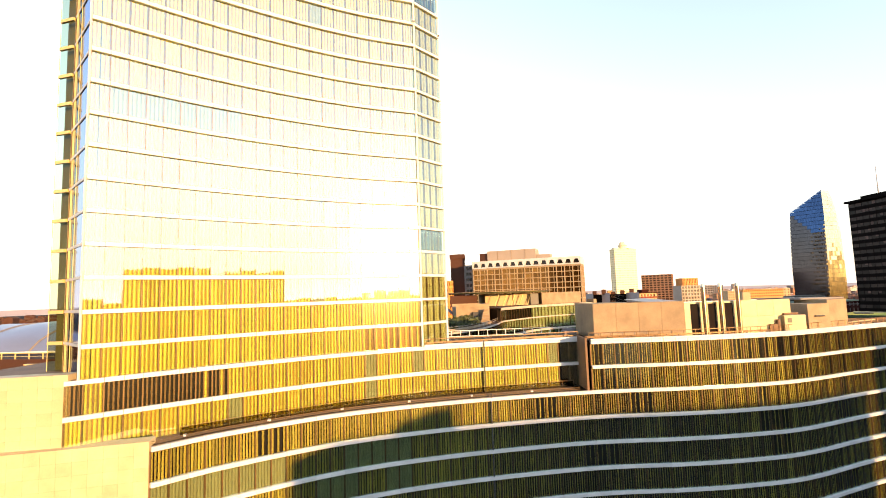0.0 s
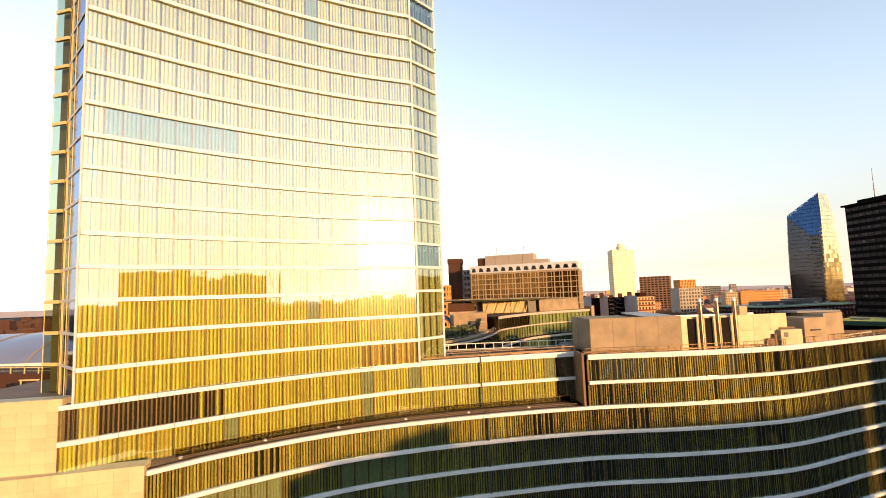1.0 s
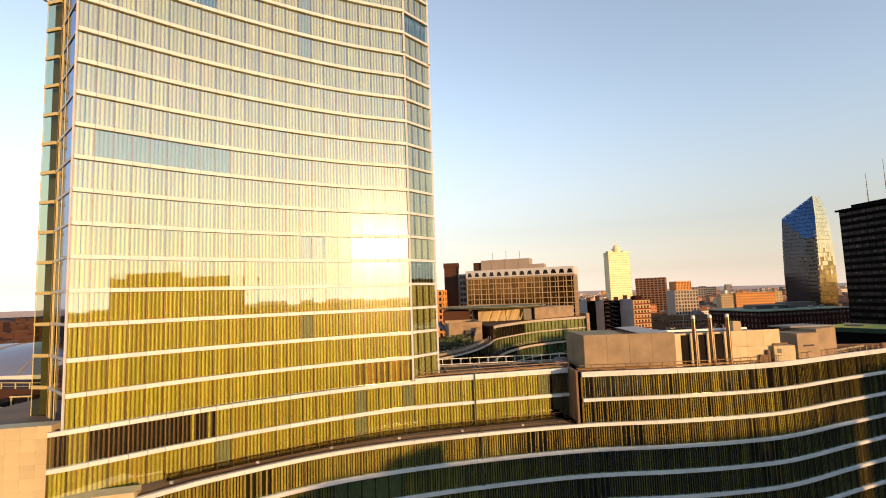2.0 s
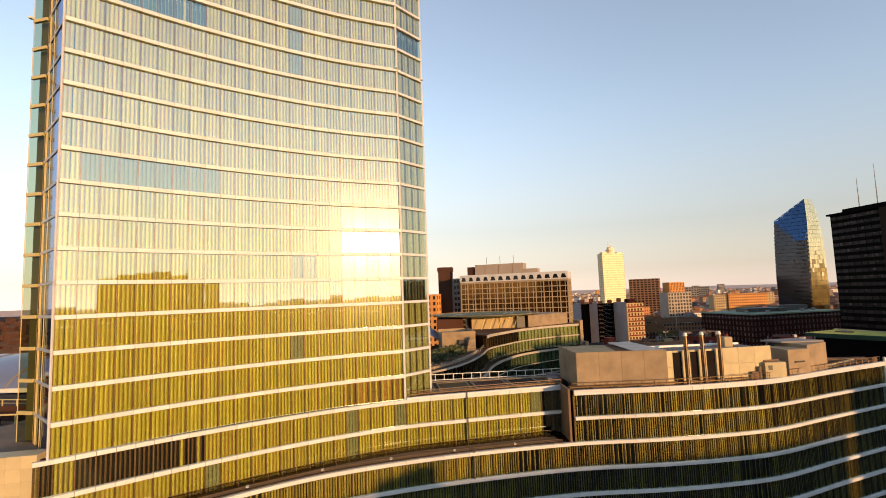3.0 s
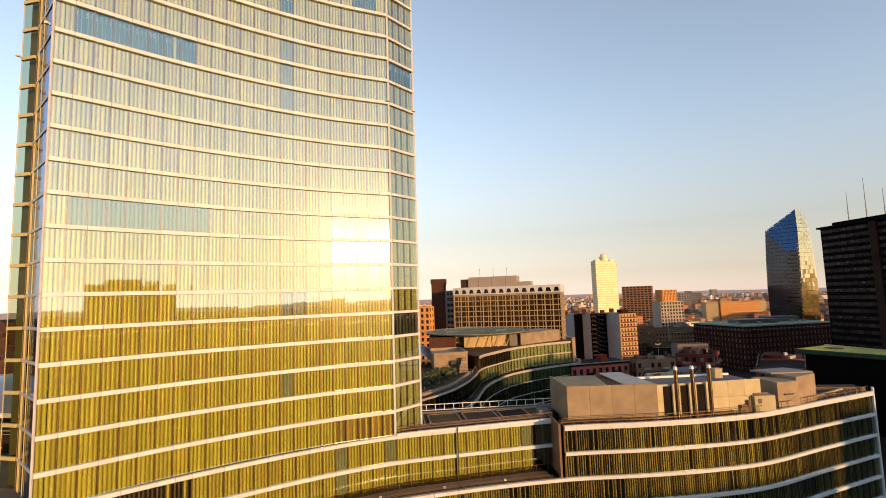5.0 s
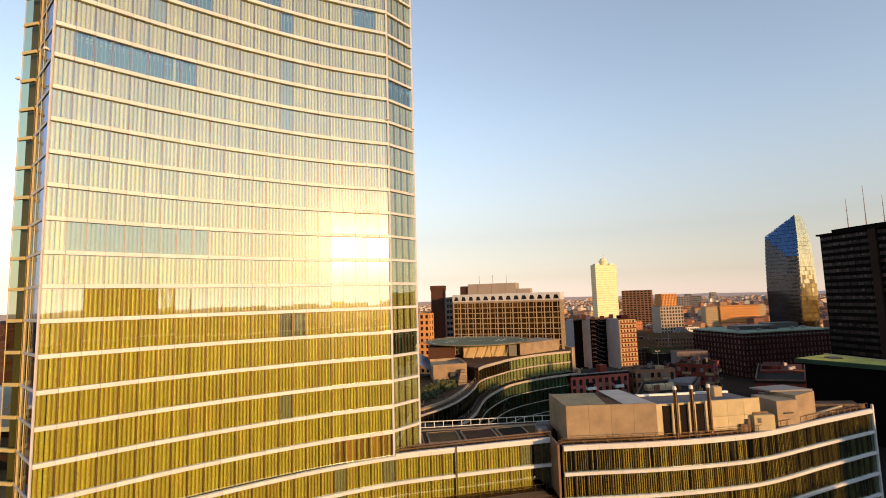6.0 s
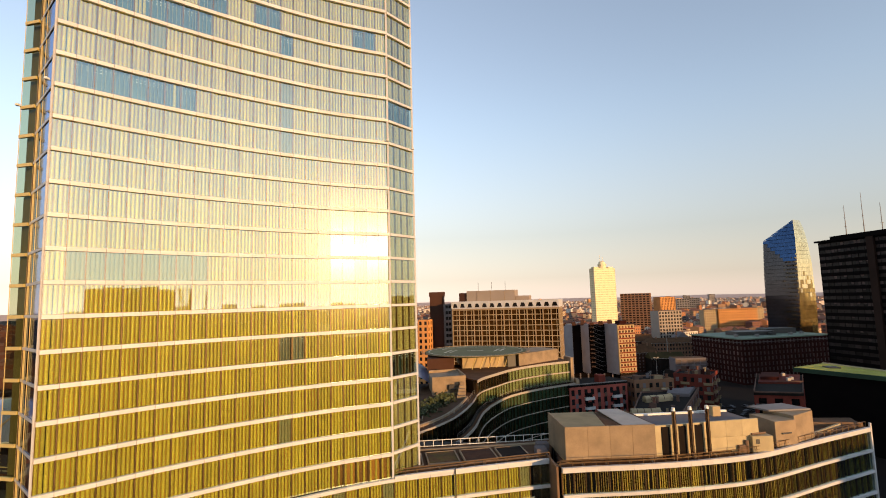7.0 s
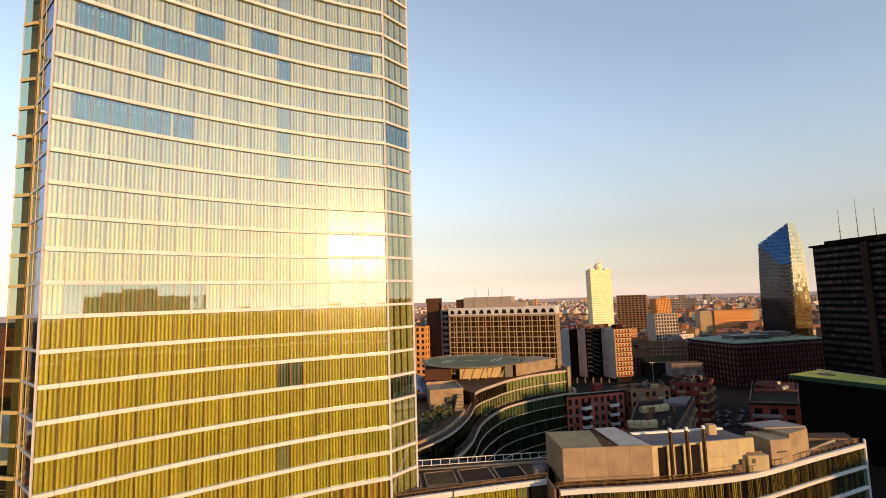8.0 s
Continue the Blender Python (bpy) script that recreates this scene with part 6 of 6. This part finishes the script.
def car_thing():
    c = thing("parked_car", "small parked car with dark windows", "car", group="parked cars")
    body = [(-2.1, 0.35), (-2.15, 0.8), (-1.4, 0.9), (-0.8, 1.42), (0.9, 1.45), (1.6, 0.98), (2.1, 0.8), (2.1, 0.35)]
    n = len(body)
    v = [(x, y, z) for y in (-0.85, 0.85) for x, z in body]
    part("body", mesh_of("body", v, [tuple(range(n)), tuple(range(2 * n - 1, n - 1, -1))] + [(i, n + i, n + (i + 1) % n, (i + 1) % n) for i in range(n)], M_CAR), c)
    for x in (-1.3, 1.3):
        for y in (-0.8, 0.8):
            wheel = part("wheel", mesh_of("wheel", *tube((x, y - 0.1, 0.33), (x, y + 0.1, 0.33), 0.33, 10), M_DARK), c)
            part("rim", mesh_of("rim", *tube((x, y - 0.11, 0.33), (x, y + 0.11, 0.33), 0.19, 8), M_STEEL), wheel)
    part("window", mesh_of("window", *box(-0.9, 1.1, -0.87, 0.87, 0.95, 1.3), M_PANE), c)
    return c


car0 = car_thing()
spots = [(136 + 6 * (i % 9) + rng.uniform(-1, 1), 238 + 9 * (i // 9) + rng.uniform(-1, 1)) for i in range(40)]
for i, (x, y) in enumerate(spots):
    m = Matrix.Translation((x, y, 0.02)) @ Matrix.Rotation(rng.choice((0.3, 1.87)) + rng.uniform(-0.1, 0.1), 4, "Z")
    if i == 0:
        car0.matrix_basis = m
    else:
        copy_thing(car0, m)

# ---- the town to the horizon ----
def town(seed, count, region, hmin, hmax, mats=None):
    r = random.Random(seed)
    v, f, idx = [], [], []
    made = 0
    while made < count:
        x, y = region(r)
        w, d = r.uniform(8, 26), r.uniform(8, 14)
        h = r.uniform(hmin, hmax) * (1.0 if r.random() < 0.93 else 1.6)
        a = r.choice((0.35, 0.35 + math.pi / 2, 0.1, 0.9)) + r.uniform(-0.1, 0.1)
        m = Matrix.Translation((x, y, 0)) @ Matrix.Rotation(a, 4, "Z")
        k = len(v)
        pitched = r.random() < 0.6
        rh = min(w, d) * 0.22 if pitched else 0.0
        loc = [(-w / 2, -d / 2, 0), (w / 2, -d / 2, 0), (w / 2, d / 2, 0), (-w / 2, d / 2, 0), (-w / 2, -d / 2, h), (w / 2, -d / 2, h), (w / 2, d / 2, h), (-w / 2, d / 2, h),
               (-w / 2, 0, h + rh), (w / 2, 0, h + rh)]
        v += [tuple(m @ Vector(p)) for p in loc]
        f += [(k, k + 1, k + 5, k + 4), (k + 1, k + 2, k + 6, k + 9, k + 5), (k + 2, k + 3, k + 7, k + 6), (k + 3, k, k + 4, k + 8, k + 7), (k + 4, k + 5, k + 9, k + 8), (k + 6, k + 7, k + 8, k + 9)]
        idx += [0, 0, 0, 0, 1, 1]
        made += 1
    return mesh_of("town_houses", v, f, mats or [M_CITY, M_TERRA], idx)


def clear(x, y):
    return not (-70 < x < 330 and y < 470)


def front(r):
    while True:
        y = 330 + 1500 * r.random() ** 1.3
        x = r.uniform(-1.15, 1.15) * (y + 60)
        if x > -0.5 * y - 20 and clear(x, y) and not (235 < x < 560 and y < 790 and r.random() < 0.75) and not (-20 < x < 110 and y < 330):
            return x, y


def far_front(r):
    y = 1150 + 3400 * r.random()
    return r.uniform(-0.5, 1.1) * y, y


def behind(r):
    while True:
        x, y = r.uniform(-1500, 2200), r.uniform(-2200, -60)
        if math.hypot(x, y) > 150:
            return x, y


def back_ridge(r):
    a, d = r.uniform(-0.2, math.pi + 0.2), r.uniform(620, 1700)
    return d * math.cos(a), -d * math.sin(a)


def left_side(r):
    y = 90 + 1900 * r.random() ** 1.3
    return -y * r.uniform(0.5, 1.15) - 90, y


tagged(new("town_houses", town(11, 6500, front, 9, 21)), "dense far town of ochre and brick houses with tiled roofs", "town", "", "stuff")
tagged(new("town_houses", town(15, 9000, far_front, 7, 19, [M_CITY_FAR, M_TILE_FAR])), "far outskirts of the town with haze painted into their pale colours", "town", "", "stuff")
# unseen houses, kept dark so that the glass mirrors them as backlit
tagged(new("town_houses", town(12, 900, behind, 12, 24, [M_BROWN, M_TAR])), "unseen town houses behind the viewpoint, darkened as if backlit", "town", "", "stuff")
tagged(new("town_houses", town(14, 230, back_ridge, 24, 46, [M_BROWN, M_TAR])), "unseen taller town blocks behind the viewpoint, darkened as if backlit", "town", "", "stuff")
tagged(new("town_houses", town(13, 900, left_side, 10, 20, [M_BROWN, M_ROOF])), "low brown town houses beside the tower", "town", "", "stuff")
for i in range(26):
    r = random.Random(100 + i)
    y = 1100 + 2600 * r.random()
    x = y * r.uniform(0.05, 0.85)
    grid_building("far_highrise", "pale far apartment tower above the roofs", "building", (x, y), r.uniform(-40, 20), r.uniform(16, 34), 14, r.uniform(34, 58), 8, 5, 3, r.choice((M_CREAM, M_GREY, M_OCHRE, M_GREY)), M_PANE, 0.5, 0.4, 0.3, limit=0, group="far towers")
# far woods and hills
nb = 120
hills = []
for i in range(nb + 1):
    a = 2 * math.pi * i / nb
    hills.append((4700 * math.cos(a), 4700 * math.sin(a), 0))
for i in range(nb + 1):
    a = 2 * math.pi * i / nb
    hills.append((4850 * math.cos(a), 4850 * math.sin(a), 42 + 6 * noise.noise(Vector((math.cos(a) * 9, math.sin(a) * 9, 0)))))
part("backdrop", mesh_of("backdrop", hills, [(i + 1, i, nb + 1 + i, nb + 2 + i) for i in range(nb)], M_HAZE), None, "far land at the horizon with haze in its colour", "structure")["category"] = "backdrop"

# unseen slabs added behind the viewpoint to shade wing and town and be mirrored
def back_slab(p, q, h, label):
    b = thing("office_slab", label, "building")
    d = (Vector(q) - Vector(p))
    n = Vector((d.y, -d.x)).normalized() * 16
    part("body", mesh_of("body", *prism([p, (p[0] + n.x, p[1] + n.y), (q[0] + n.x, q[1] + n.y), q], 0, h), M_BROWN), b)
    part("roof_box", mesh_of("roof_box", *prism([(p[0] + d.x * 0.17, p[1] + d.y * 0.17), (p[0] + d.x * 0.2, p[1] + d.y * 0.2), (p[0] + d.x * 0.2 + n.x, p[1] + d.y * 0.2 + n.y), (p[0] + d.x * 0.17 + n.x, p[1] + d.y * 0.17 + n.y)], h, h + 3), M_BROWN), b)


back_slab((107.6, -96.0), (200.6, -74.0), 45.0, "unseen brown slab that shades the wing")
back_slab((191.9, -57.4), (202.9, -49.1), 51.5, "unseen brown slab that shades the wing tip")
back_slab((203.0, -49.0), (261.8, -3.2), 62.0, "unseen tall brown slab that shades the town")
back_slab((262.0, -3.0), (355.0, 70.0), 53.0, "unseen long brown slab that shades the town")
back_slab((425.0, 82.0), (520.0, 160.0), 70.0, "unseen tall brown slab that shades the town")
back_slab((515.0, -292.0), (471.0, -354.0), 90.0, "unseen tall brown slab mirrored in the tower")
back_slab((470.5, -354.6), (463.0, -365.2), 84.0, "unseen brown slab mirrored beside the tall one")
